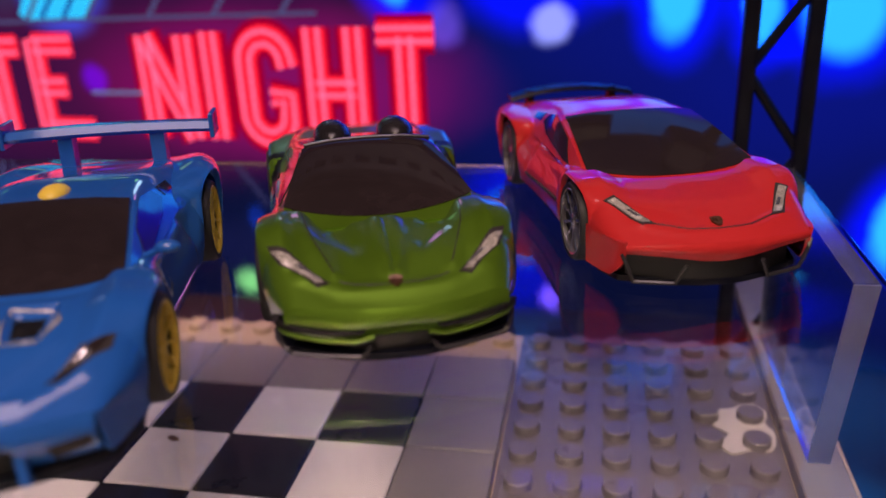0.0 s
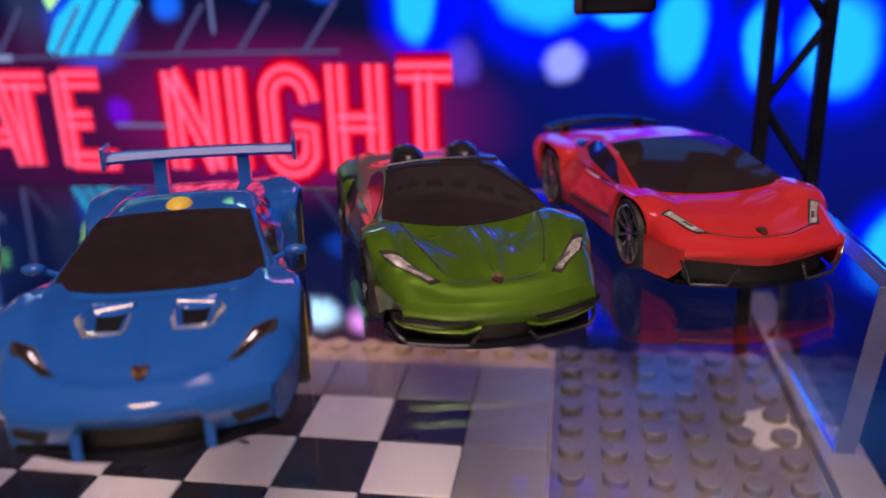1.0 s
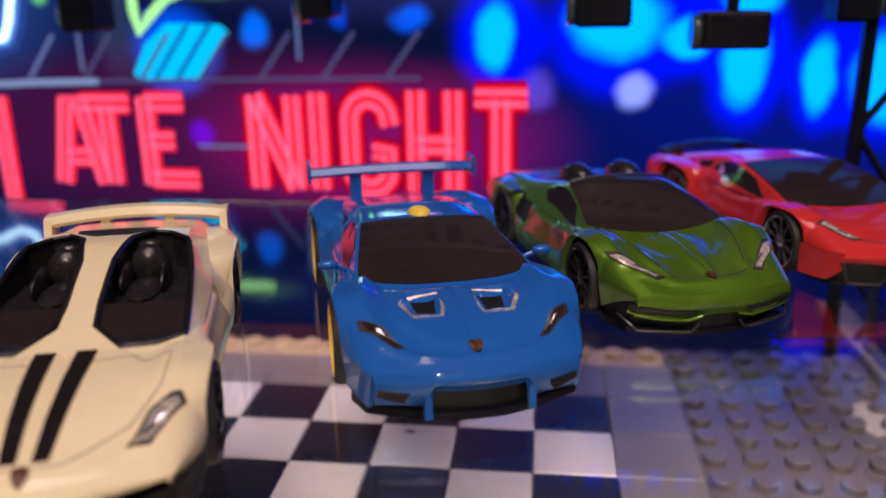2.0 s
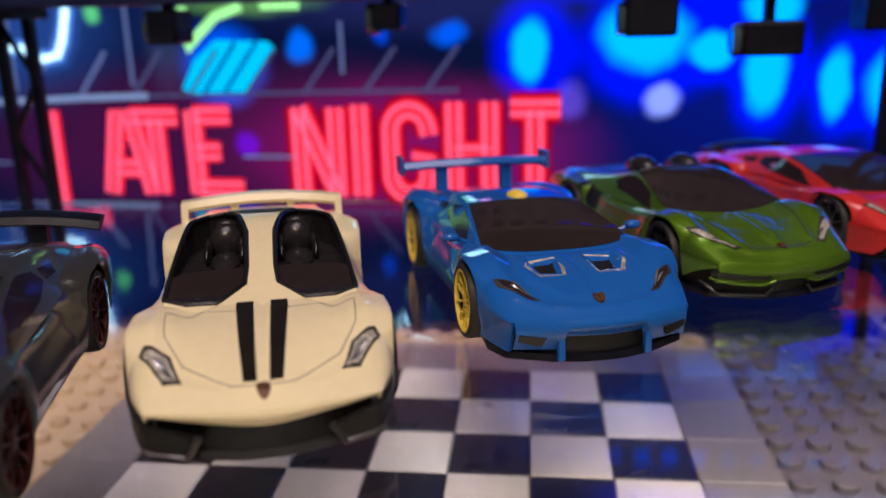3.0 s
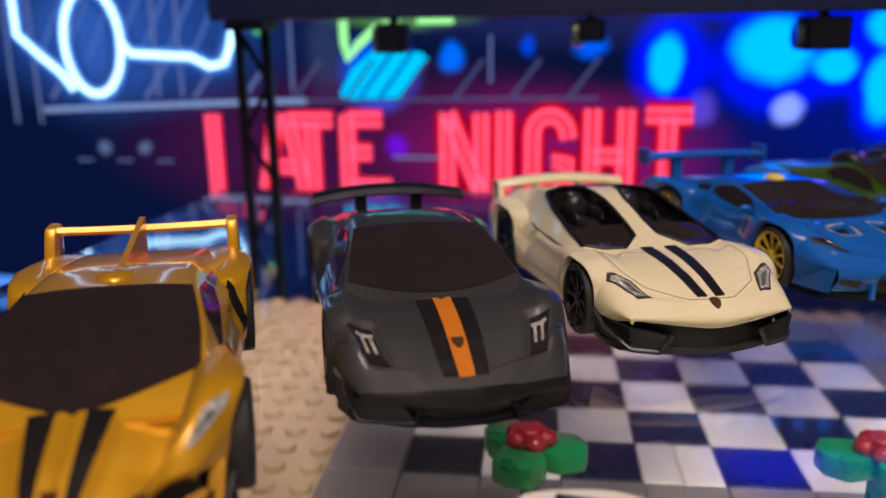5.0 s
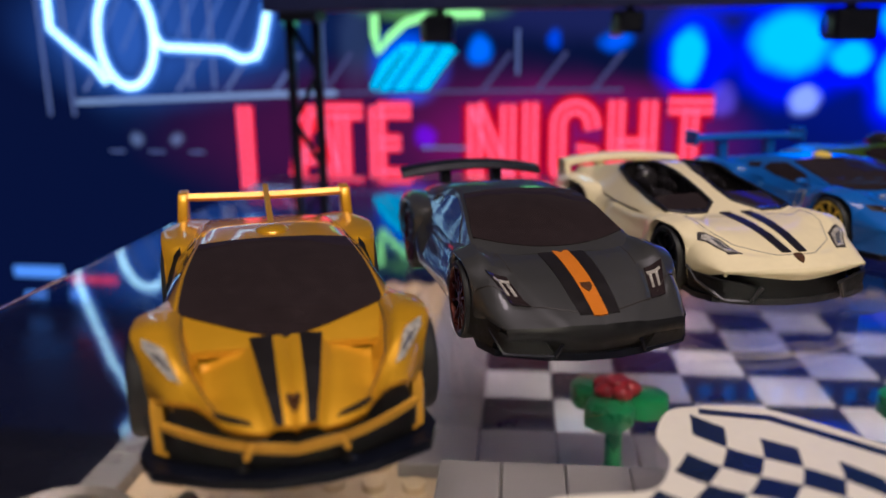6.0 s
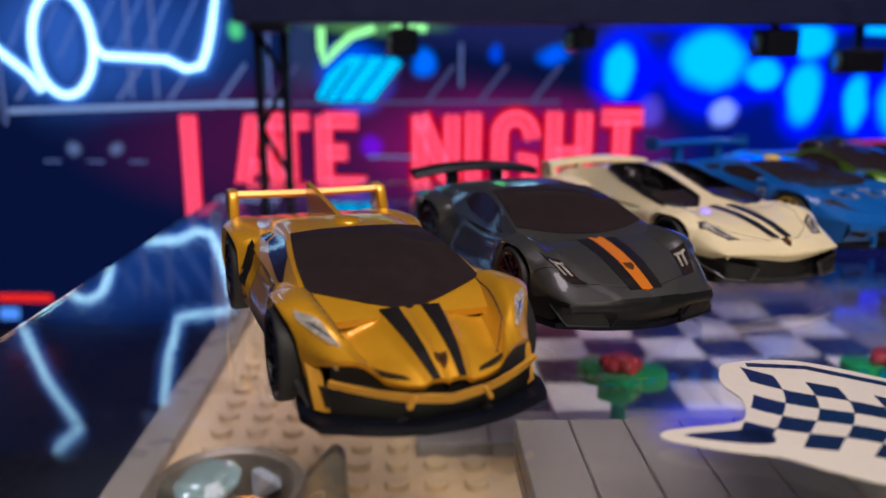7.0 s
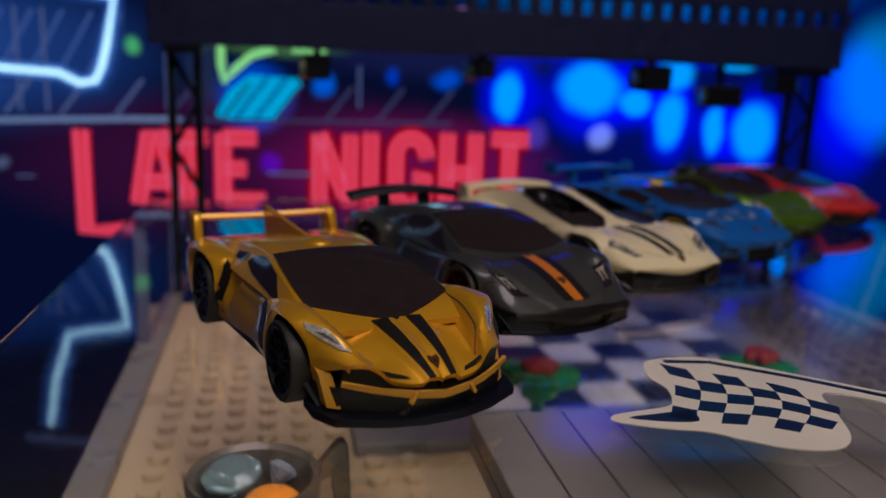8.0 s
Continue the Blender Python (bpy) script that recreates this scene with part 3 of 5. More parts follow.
def wheel_meshes(r, width, rim_mat, spokes):
    """Tyre, rim and hub of a wheel whose axle lies along x, outer face towards +x."""
    f = width / 2
    tyre = lathe(bmesh.new(), [(r * 0.74, -f), (r * 0.95, -f), (r, -f + 0.5), (r, f - 0.5), (r * 0.95, f), (r * 0.86, f), (r * 0.83, f - 0.7)], 30, axis="x", closed=True)
    rim = lathe(bmesh.new(), [(r * 0.79, f - 0.8), (r * 0.795, f - 0.1), (r * 0.83, f + 0.04), (r * 0.855, f - 0.1), (r * 0.85, f - 0.8)], 30, axis="x", closed=True)
    for k in range(spokes):
        a = 2 * math.pi * k / spokes
        s = bmesh.new()
        w0, w1 = 0.15, 0.19
        for z0, z1, x0, x1, w in ((r * 0.14, r * 0.50, f - 0.95, f - 0.45, w0), (r * 0.48, r * 0.79, f - 0.80, f - 0.25, w1)):
            box(s, x0, x1, -w, w, z0, z1)
        bmesh.ops.rotate(s, verts=s.verts, cent=(0, 0, 0), matrix=Matrix.Rotation(a, 3, "X"))
        me = bpy.data.meshes.new("spoke")
        s.to_mesh(me)
        s.free()
        rim.from_mesh(me)
        bpy.data.meshes.remove(me)
    lathe(rim, [(r * 0.20, f - 1.1), (r * 0.20, f - 0.5), (r * 0.11, f - 0.3)], 12, axis="x")
    hub = lathe(bmesh.new(), [(r * 0.78, -f + 0.3), (r * 0.78, f - 1.9), (r * 0.1, f - 1.8)], 20, axis="x")
    return link_mesh("tyre", tyre, M_TYRE), link_mesh("rim", rim, rim_mat), link_mesh("wheel", hub, M_BLACK)


def add_wheels(car, rim_mat, spokes, half=15.4, note="dark spoked wheel"):
    for r, y in ((WHEEL_F, AXLE_F), (WHEEL_R, AXLE_R)):
        tyre, rim, hub = wheel_meshes(r, 4.6, rim_mat, spokes)
        for side in (1, -1):
            w = new("wheel", hub)
            w.parent = car
            w.matrix_local = pose(side * (half - 2.0) * MM, y * MM, r * MM, 0, 0, 0 if side > 0 else 180)
            tagged(w, note)
            for nm, me in (("tyre", tyre), ("rim", rim)):
                o = new(nm, me)
                o.parent = w


def blade(bm, pts, chord, thick, tilt=0.0):
    """A wing: a flat aerofoil swept along points across the car."""
    rings = []
    for p in pts:
        ring = []
        for a, b in ((-0.5, -0.1), (-0.35, 0.5), (0.1, 0.45), (0.5, 0.1), (0.5, -0.1), (0.1, -0.35), (-0.35, -0.5)):
            ring.append(bm.verts.new((p[0], p[1] + a * chord, p[2] + b * thick + a * chord * tilt)))
        rings.append(ring)
    n = len(rings[0])
    for a, b in zip(rings, rings[1:]):
        for k in range(n):
            bm.faces.new((a[k], a[(k + 1) % n], b[(k + 1) % n], b[k]))
    bm.faces.new(rings[0])
    bm.faces.new(rings[-1][::-1])
    return bm


def splitter(nose, z0, z1, half, lip=0.0, notch=None):
    """The black lower front: a plan outline that follows the nose, with side returns."""
    pts = [(-half, nose + 13), (-half - lip, nose + 8.4), (-half * 0.90 - lip, nose + 4.4), (-half * 0.52, nose + 1.3), (-half * 0.2, nose + 0.1), (0, nose)]
    pts += [(-x, y) for x, y in pts[::-1][1:]]
    return prism(bmesh.new(), pts, z0, z1)


BODY_KEYS = [  # y, half width, sill height, fender height, middle height
    (-38.2, 12.6, 6.3, 6.9, 7.2), (-36.4, 13.4, 5.8, 7.8, 8.0), (-33.5, 14.4, 4.8, 9.0, 9.0), (-28.8, 15.1, 3.2, 10.7, 10.4), (-22.5, 15.5, 3.0, 12.3, 11.4), (-14, 15.3, 3.0, 12.2, 11.9),
    (-4, 14.9, 3.0, 11.4, 12.0), (8, 15.2, 3.0, 12.0, 12.2), (18, 16.0, 3.0, 13.4, 12.9), (27, 16.2, 3.6, 13.8, 13.1), (34, 15.4, 4.6, 13.0, 12.7), (37, 14.6, 6.0, 12.4, 12.2)]
CABIN_KEYS = [  # y, half width at belt, belt height, half width at roof, roof height
    (-21, 13.4, 11.2, 12.8, 11.4), (-14, 13.6, 11.2, 12.0, 13.7), (-6, 13.5, 11.3, 10.8, 15.8), (1, 13.4, 11.4, 9.8, 17.0), (8, 13.4, 11.6, 9.3, 17.1), (16, 13.0, 12.0, 9.2, 16.3), (26, 12.2, 12.6, 9.0, 14.6), (34, 11.0, 12.4, 8.6, 13.0)]


def car_root(badge, yaw, nose=-35.5, **tags):
    """The car's origin on the shelf, from where its front badge is."""
    m = Matrix.Rotation(radians(yaw), 4, "Z")
    at = Vector((badge[0], badge[1], 0)) - m @ Vector((0, nose, 0))
    return root("toy_car", SHELF_POSE @ Matrix.Translation((at.x * MM, at.y * MM, 0.05 * MM)) @ m, category="toy car", group="toy cars on the clear shelf", **tags)


def underside(car):
    bm = bmesh.new()
    box(bm, -11.2, 11.2, -30, 34, 2.2, 7.6, 0.6)
    box(bm, -14.4, 14.4, -15.5, 15, 1.9, 4.0, 0.5)
    box(bm, -13.5, 13.5, 28.5, 36.4, 3.2, 9.0, 0.6)
    part("chassis", bm, M_BLACK, car, "black plastic chassis")


def inside(outline, y, q):
    hit = False
    for (y0, q0), (y1, q1) in zip(outline, outline[1:] + outline[:1]):
        if (q0 > q) != (q1 > q) and y < y0 + (q - q0) / (q1 - q0) * (y1 - y0):
            hit = not hit
    return hit


def basic_body(car, paint, body_keys=BODY_KEYS, cabin_keys=CABIN_KEYS, label="", valley=0.0, holes=(), relief=()):
    S = body_surface(body_keys, valley, (*FLANK, *relief))
    C = cabin_surface(cabin_keys)
    ys = sorted(set([body_keys[0][0] + (body_keys[-1][0] - body_keys[0][0]) * i / 110 for i in range(111)] + [AXLE_F - 6.6, AXLE_F + 6.6, AXLE_R - 7.0, AXLE_R + 7.0]))
    bm = shell(S, 0, 0, 0, 72, ys=ys, caps="nose")
    ny, nq = (30, 20) if not holes else (120, 90)
    c = shell(C, cabin_keys[0][0], cabin_keys[-1][0], ny, nq)
    if holes:
        gone = []
        y0, y1 = cabin_keys[0][0], cabin_keys[-1][0]
        c.faces.ensure_lookup_table()
        for i in range(ny):
            for j in range(nq):
                y, q = y0 + (y1 - y0) * (i + 0.5) / ny, -1 + 2 * (j + 0.5) / nq
                if any(inside(o, y, q) for o in holes):
                    gone.append(c.faces[i * nq + j])
        bmesh.ops.delete(c, geom=gone, context="FACES")
    me = bpy.data.meshes.new("cabin")
    c.to_mesh(me)
    c.free()
    bm.from_mesh(me)
    bpy.data.meshes.remove(me)
    body = part("body", bm, paint, car, label, sharp=30)
    return S, C, body


def fascia(name, car, outline, mat, label="", off=0.1, two=True):
    """A plate on the nose face inside (height, q) points, on both sides or once."""
    for o in ((outline, flip(outline)) if two else (outline,)):
        part(name, poly_patch(bmesh.new(), nose_face, o, off, 0.6, 3), mat, car, label)


def nose_band(car, S, low, mat, y0=-38.2, reach=12.9, name="bumper", bulge=0.4):
    """The painted bumper under the nose edge; low gives (share of half width, lower edge height)."""
    bm, n, m = bmesh.new(), 48, 6
    xs, zs = [a for a, b in low], [b for a, b in low]
    rows = []
    for j in range(n + 1):
        p = S(y0, -0.93 + 1.86 * j / n)
        if abs(p.x) > reach:
            continue
        zl = float(np.interp(abs(p.x) / 15, xs, zs))
        d = max(p.z - zl, 0.05)
        rows.append([bm.verts.new((p.x * (1 - 0.02 * v), p.y - bulge * math.sin(math.pi * min(1.0, v * 1.2)) * min(1, d / 2) + 0.30 * d * v * v - 0.02, p.z - d * v)) for v in [k / m for k in range(m + 1)]])
    for a, b in zip(rows, rows[1:]):
        for k in range(m):
            bm.faces.new((a[k], a[k + 1], b[k + 1], b[k]))
    part(name, bm, mat, car)


def intake_frame(car, pts, r=0.34, mat=None, label="glossy black edge of the front intake"):
    for s in (1, -1):
        line = []
        for a, b in zip(pts, pts[1:]):
            line += [nose_face(a[0] + (b[0] - a[0]) * k / 4, s * (a[1] + (b[1] - a[1]) * k / 4)) + Vector((0, -0.3, 0)) for k in range(4)]
        line.append(nose_face(pts[-1][0], s * pts[-1][1]) + Vector((0, -0.3, 0)))
        part("intake_edge", tube(bmesh.new(), line, r, 6), mat or M_CHIN, car, label)


def bowed_glass(bm, C, base, bow, top, q=0.535, off=0.14, nu=10, nv=14, deep=0.3, power=2.0):
    """A windshield whose lower edge bows forward in the middle."""
    def at(u, v, o):
        s = -q + 2 * q * v
        y = (base + bow * (abs(s) / q) ** power) * (1 - u) + top * u
        p = C(y, s)
        n = (C(y, s + 0.015) - C(y, s - 0.015)).cross(C(y + 0.05, s) - C(y - 0.05, s)).normalized()
        return p + (n if n.z > 0 else -n) * o
    grid = [[bm.verts.new(at(i / nu, j / nv, off)) for j in range(nv + 1)] for i in range(nu + 1)]
    for i in range(nu):
        for j in range(nv):
            bm.faces.new((grid[i][j], grid[i + 1][j], grid[i + 1][j + 1], grid[i][j + 1]))
    rim = [(i, 0) for i in range(nu)] + [(nu, j) for j in range(nv)] + [(i, nv) for i in range(nu, 0, -1)] + [(0, j) for j in range(nv, 0, -1)]
    low = [bm.verts.new(at(i / nu, j / nv, off - deep)) for i, j in rim]
    for k in range(len(rim)):
        (i, j), (i2, j2) = rim[k], rim[(k + 1) % len(rim)]
        bm.faces.new((grid[i][j], grid[i2][j2], low[(k + 1) % len(rim)], low[k]))
    return bm


def windows(car, C, front=(-19.6, 5.5, -0.2), side=(-8, 10), mat=None, power=2.0):
    mat = mat or M_GLASS_DARK
    part("windshield", bowed_glass(bmesh.new(), C, *front, power=power), mat, car, "dark tinted windshield")
    outline = [(side[0], 0.63), (side[1] - 5, 0.61), (side[1], 0.68), (side[1] + 1, 0.80), (side[1] - 4, 0.88), (side[0] - 3, 0.93), (side[0] - 5.5, 0.90)]
    for o in (outline, flip(outline)):
        part("side_window", poly_patch(bmesh.new(), C, o, 0.14), mat, car, "dark side window")
    quarter = [(side[1] + 2.5, 0.70), (side[1] + 8, 0.74), (side[1] + 7, 0.84), (side[1] + 2.5, 0.82)]
    for o in (quarter, flip(quarter)):
        part("quarter_window", poly_patch(bmesh.new(), C, o, 0.12), mat, car, "small dark rear quarter window")


def badge_on(car, S, y=-35.2, size=1.0):
    shield = [(0.95, 0.0), (0.85, 0.042), (0.1, 0.044), (-0.6, 0.026), (-0.95, 0.0), (-0.6, -0.026), (0.1, -0.044), (0.85, -0.042)]
    part("badge", poly_patch(bmesh.new(), S, [(y + a * size, q * size) for a, q in shield], 0.27), M_BADGE, car, "small dark shield badge")


def poly_patch(bm, surface, outline, off=0.14, deep=0.35, rings=4):
    """A thin plate on a surface inside a closed outline of (y, q) points."""
    outline = [(a[0] + (b[0] - a[0]) * k / 4, a[1] + (b[1] - a[1]) * k / 4) for a, b in zip(outline, outline[1:] + outline[:1]) for k in range(4)]
    cy, cq = sum(p[0] for p in outline) / len(outline), sum(p[1] for p in outline) / len(outline)
    e = 0.05

    def at(y, q, o):
        n = (surface(y, q + 0.015) - surface(y, q - 0.015)).cross(surface(y + e, q) - surface(y - e, q))
        n = n.normalized() if n.length > 1e-9 else Vector((0, 0, 1))
        return surface(y, q) + (n if n.z > -0.2 else -n) * o
    mid = bm.verts.new(at(cy, cq, off))
    prev, n = None, len(outline)
    for k in range(1, rings + 1):
        s = k / rings
        ring = [bm.verts.new(at(cy + (y - cy) * s, cq + (q - cq) * s, off)) for y, q in outline]
        for i in range(n):
            if prev is None:
                bm.faces.new((mid, ring[i], ring[(i + 1) % n]))
            else:
                bm.faces.new((prev[i], ring[i], ring[(i + 1) % n], prev[(i + 1) % n]))
        prev = ring
    low = [bm.verts.new(at(y, q, off - deep)) for y, q in outline]
    for i in range(n):
        bm.faces.new((prev[i], low[i], low[(i + 1) % n], prev[(i + 1) % n]))
    return bm


def flip(outline):
    return [(y, -q) for y, q in outline][::-1]


def on_both(name, car, S, outline, mat, label="", off=0.14):
    outline = [(y - nose_bow(y) * (0.83 * q * 15 / 15) ** 2, q) for y, q in outline]
    for o in (outline, flip(outline)):
        part(name, poly_patch(bmesh.new(), S, o, off), mat, car, label)


def seam(car, S, pts, r=0.08, mat=None, name="panel_gap", sides=(1, -1)):
    """A narrow groove line drawn along (y, q) points of a surface, on both sides."""
    for s in sides:
        line = []
        for a, b in zip(pts, pts[1:]):
            for k in range(6):
                t = k / 6
                line.append(S(a[0] + (b[0] - a[0]) * t, s * (a[1] + (b[1] - a[1]) * t)))
        line.append(S(pts[-1][0], s * pts[-1][1]))
        part(name, tube(bmesh.new(), line, r, 6), mat or M_SEAM, car)


def mirrors(car, paint, y=-9.5, z=14.6, x=15.6):
    for s in (1, -1):
        bm = bmesh.new()
        bmesh.ops.create_icosphere(bm, subdivisions=2, radius=1.0)
        bmesh.ops.scale(bm, vec=(1.5, 1.0, 0.75), verts=bm.verts)
        bmesh.ops.translate(bm, vec=(s * (x + 0.6), y, z), verts=bm.verts)
        tube(bm, [(s * (x - 3.4), y + 0.6, z - 1.6), (s * x, y + 0.2, z - 0.2)], 0.4, 6)
        part("side_mirror", bm, paint, car)


def front_lower(car, nose=-37.5, half=13.2, grille=(1.6, 5.8), lip=(0.9, 2.0), out=0.9, struts=(), strut_mat=None, lip_mat=None):
    """Dark intake under the nose, a splitter lip in front of it and upright struts."""
    part("front_intake", splitter(nose + 0.6, grille[0], grille[1], half), M_INTAKE, car, "black front intake")
    part("front_splitter", splitter(nose - out + 0.3, lip[0], lip[1], half + 0.7, 0.5), lip_mat or M_BLACK, car, "front splitter lip")
    for x, y, w, lean in struts:
        for s in (1, -1):
            bm = boxed(-w / 2, w / 2, -0.5, 0.5, lip[0] + 0.3, grille[1] + 0.4, 0.15)
            bmesh.ops.rotate(bm, verts=bm.verts, cent=(0, 0, 3), matrix=Matrix.Rotation(radians(lean * s), 3, "Y"))
            bmesh.ops.translate(bm, vec=(s * x, y, 0), verts=bm.verts)
            part("intake_strut", bm, strut_mat or M_BLACK, car)


def rear_wing(car, mat, y, z, half, chord, thick, bow=0.0, struts=6.0, base_z=14.0, plates=0.0, tilt=0.12, strut_w=1.3):
    n = 12
    pts = [(-half + 2 * half * i / n, y, z - bow * (2 * i / n - 1) ** 2) for i in range(n + 1)]
    wing = part("rear_wing", blade(bmesh.new(), pts, chord, thick, tilt), mat, car, "rear wing")
    for s in (1, -1):
        bm = prism(bmesh.new(), [(-1.6, base_z), (1.0, base_z), (chord * 0.3, z - 0.2), (-chord * 0.25, z - 0.2)], -strut_w / 2, strut_w / 2, lambda a, b, c: (s * struts + c, y + a, b))
        part("wing_strut", bm, mat, car)
        if plates:
            part("wing_end_plate", boxed(s * half - 0.35, s * half + 0.35, y - chord * 0.6, y + chord * 0.6, z - plates * 0.55, z + plates * 0.45, 0.15), mat, car)
    return wing


M_SEAM = material("dark_groove", (0.03, 0.024, 0.022), 0.6, vary=0.2, scale=900)
M_INTAKE = material("intake_black", (0.006, 0.006, 0.007), 0.45, vary=0.3, scale=700, bump=0.1)
M_CHIN = material("glossy_black", (0.025, 0.025, 0.028), 0.34, coat=0.3, vary=0.2, scale=500)
M_GREYLINE = material("pale_groove", (0.30, 0.27, 0.22), 0.5, vary=0.15, scale=900)
M_SEAT = material("seat_black", (0.018, 0.016, 0.018), 0.25, vary=0.3, scale=400, bump=0.1)


def paint_mat(name, color, metal=0.0, rough=0.28, coat=1.0, ior=1.45):
    return material(name, color, rough * 0.8, metal=metal, coat=coat, ior=ior, vary=0.04, scale=90, bump=0.005)


P_RED = paint_mat("red_orange_enamel", (0.55, 0.026, 0.024), rough=0.55, coat=0.9, ior=1.25)
P_GREEN = paint_mat("green_metal_flake", (0.125, 0.26, 0.012), metal=0.65, rough=0.46)
P_BLUE = paint_mat("sky_blue_enamel", (0.013, 0.108, 0.44), rough=0.55, coat=1.0, ior=1.2)
P_WHITE = paint_mat("cream_white_enamel", (0.80, 0.70, 0.45), rough=0.55, coat=0.7, ior=1.25)
P_GREY = paint_mat("dark_grey_metallic", (0.055, 0.055, 0.055), metal=0.4, rough=0.52, coat=0.8)
P_YELLOW = paint_mat("gold_yellow_metallic", (0.74, 0.38, 0.006), metal=0.5, rough=0.50, coat=0.9)
# darker, rougher copy of the gold body paint; the low front's shade is coloured in
P_GOLD_SHADED = material("shaded_gold_paint", (0.50, 0.25, 0.012), 0.6, vary=0.12, scale=300)
P_ORANGE = material("orange_stripe_print", (0.58, 0.17, 0.008), 0.35, vary=0.08, scale=500)
P_BLACKP = material("black_stripe_print", (0.012, 0.010, 0.010), 0.35, vary=0.2, scale=500)
R_DARK = material("dark_rim", (0.05, 0.05, 0.055), 0.3, metal=0.8, vary=0.2, scale=900)
R_SILVER = material("silver_rim", (0.46, 0.45, 0.48), 0.22, metal=0.9, vary=0.2, scale=900)
R_YELLOW = material("yellow_rim", (0.80, 0.58, 0.07), 0.4, metal=0.0, vary=0.1, scale=900)
R_RED = material("dark_red_rim", (0.09, 0.02, 0.015), 0.3, metal=0.6, vary=0.2, scale=900)

# red coupe
car = car_root((47.2, -28.1), 18.5, label="orange-red metal toy coupe with low black rear wing")
rc = [(-25, 13.2, 10.3, 12.6, 10.6), (-20, 13.6, 11.0, 12.9, 12.0), (-14, 13.8, 11.2, 12.4, 13.7), (-6, 13.7, 11.3, 11.5, 15.8), (1, 13.5, 11.4, 10.7, 17.0), *CABIN_KEYS[4:]]
red_relief = (ridge_relief([(-16, 0.62), (-24, 0.64), (-29, 0.68)], 0.2, 1.2), ridge_relief([(-36.6, 0.0), (-36.4, 0.3), (-34.6, 0.62)], 0.35, 0.6))
S, C, body = basic_body(car, P_RED, cabin_keys=rc, label="orange-red enamel body", relief=red_relief)
windows(car, C, (-21.6, 3.0, -0.2), (-7, 9), power=2.4)
underside(car)
badge_on(car, S, -34.6)
on_both("headlight_surround", car, S, [(-34.2, 0.46), (-34.2, 0.59), (-28.6, 0.735), (-27.8, 0.645)], M_SEAM, "black lamp outline", 0.10)
on_both("headlight", car, S, [(-33.6, 0.485), (-33.6, 0.575), (-29.0, 0.715), (-28.5, 0.655)], M_LAMP_WHITE, "silver headlight print", 0.18)
on_both("lamp_insert", car, S, [(-32.4, 0.535), (-32.4, 0.575), (-31.0, 0.62), (-30.9, 0.59)], M_CHROME, "bright lamp insert", 0.24)
seam(car, S, [(-12, 0.93), (8, 0.95)], 0.3)
front_lower(car, out=-0.2, grille=(1.4, 6.3), half=12.6, lip=(0.9, 1.7))
nose_band(car, S, [(0, 4.3), (0.14, 4.4), (0.55, 5.3), (0.86, 5.6)], P_RED)
fascia("bumper_corner", car, [(7.2, 0.84), (4.6, 0.83), (1.9, 0.90), (1.7, 0.99), (7.2, 1.0)], P_RED, "", 0.15)
intake_frame(car, [(5.6, 0.86), (1.8, 0.76), (1.6, 0.42), (4.2, 0.34)], 0.28)
seam(car, S, [(-36.0, 0.0), (-35.8, 0.25), (-34.2, 0.50)], 0.13)
rear_wing(car, M_BLACK, 33.5, 15.6, 12.5, 4.4, 0.9, bow=1.6, struts=8.5, base_z=12.0)
add_wheels(car, R_SILVER, 10, note="black wheel with thin silver spokes")

# green roadster
car = car_root((10.3, -51.9), 20, label="metallic green metal toy roadster with dark open cockpit")
keys = [(-21.5, 13.4, 11.0, 12.9, 11.3), (-14, 13.4, 11.2, 11.6, 14.0), (-6, 13.2, 11.3, 9.9, 16.5), (-1, 13.2, 11.3, 9.1, 17.6), (3, 13.2, 11.4, 9.4, 17.0), (9, 13.2, 11.6, 10.0, 15.8), (18, 13.0, 12.0, 10.4, 14.4), (27, 12.2, 12.4, 9.6, 13.8), (34, 11.0, 12.4, 8.6, 13.0)]
gk = [(y, w - (0.7 if y > 15 else 0), lo, zs + (0.6 if y < -20 else -0.9 if y > 15 else 0), zc) for y, w, lo, zs, zc in BODY_KEYS]
green_relief = (panel_relief([(-20, 0.0), (-20, 0.10), (-26, 0.12), (-34, 0.05), (-34, 0.0)], 0.45, 0.5), panel_relief([(-20.5, 0.26), (-20.0, 0.44), (-24.5, 0.40), (-28.5, 0.22), (-26.5, 0.18)], -0.55, 1.0), ridge_relief([(-18, 0.56), (-25, 0.50), (-33.5, 0.38)], 0.55, 0.8), ridge_relief([(-18, 0.68), (-27, 0.70), (-31, 0.70)], 0.5, 1.0), ridge_relief([(-35.6, 0.0), (-35.6, 0.35), (-34.0, 0.62)], 0.4, 0.7))
S, C, body = basic_body(car, P_GREEN, gk, keys, label="glossy metallic green body", relief=green_relief)
part("windshield", bowed_glass(bmesh.new(), C, -19.9, 3.6, -0.8, 0.58), M_GLASS_DARK, car, "dark purple-black windshield")
part("cockpit", patch(bmesh.new(), C, [(-0.2, -0.52), (11, -0.46), (11, 0.46), (-0.2, 0.52)], 0.10, 8, 10), M_SEAT, car, "dark cockpit")
part("windshield_rim", tube(bmesh.new(), [C(-0.6, -0.55 + 1.1 * i / 14) + Vector((0, 0, 0.15)) for i in range(15)], 0.32, 8), M_CHIN, car)
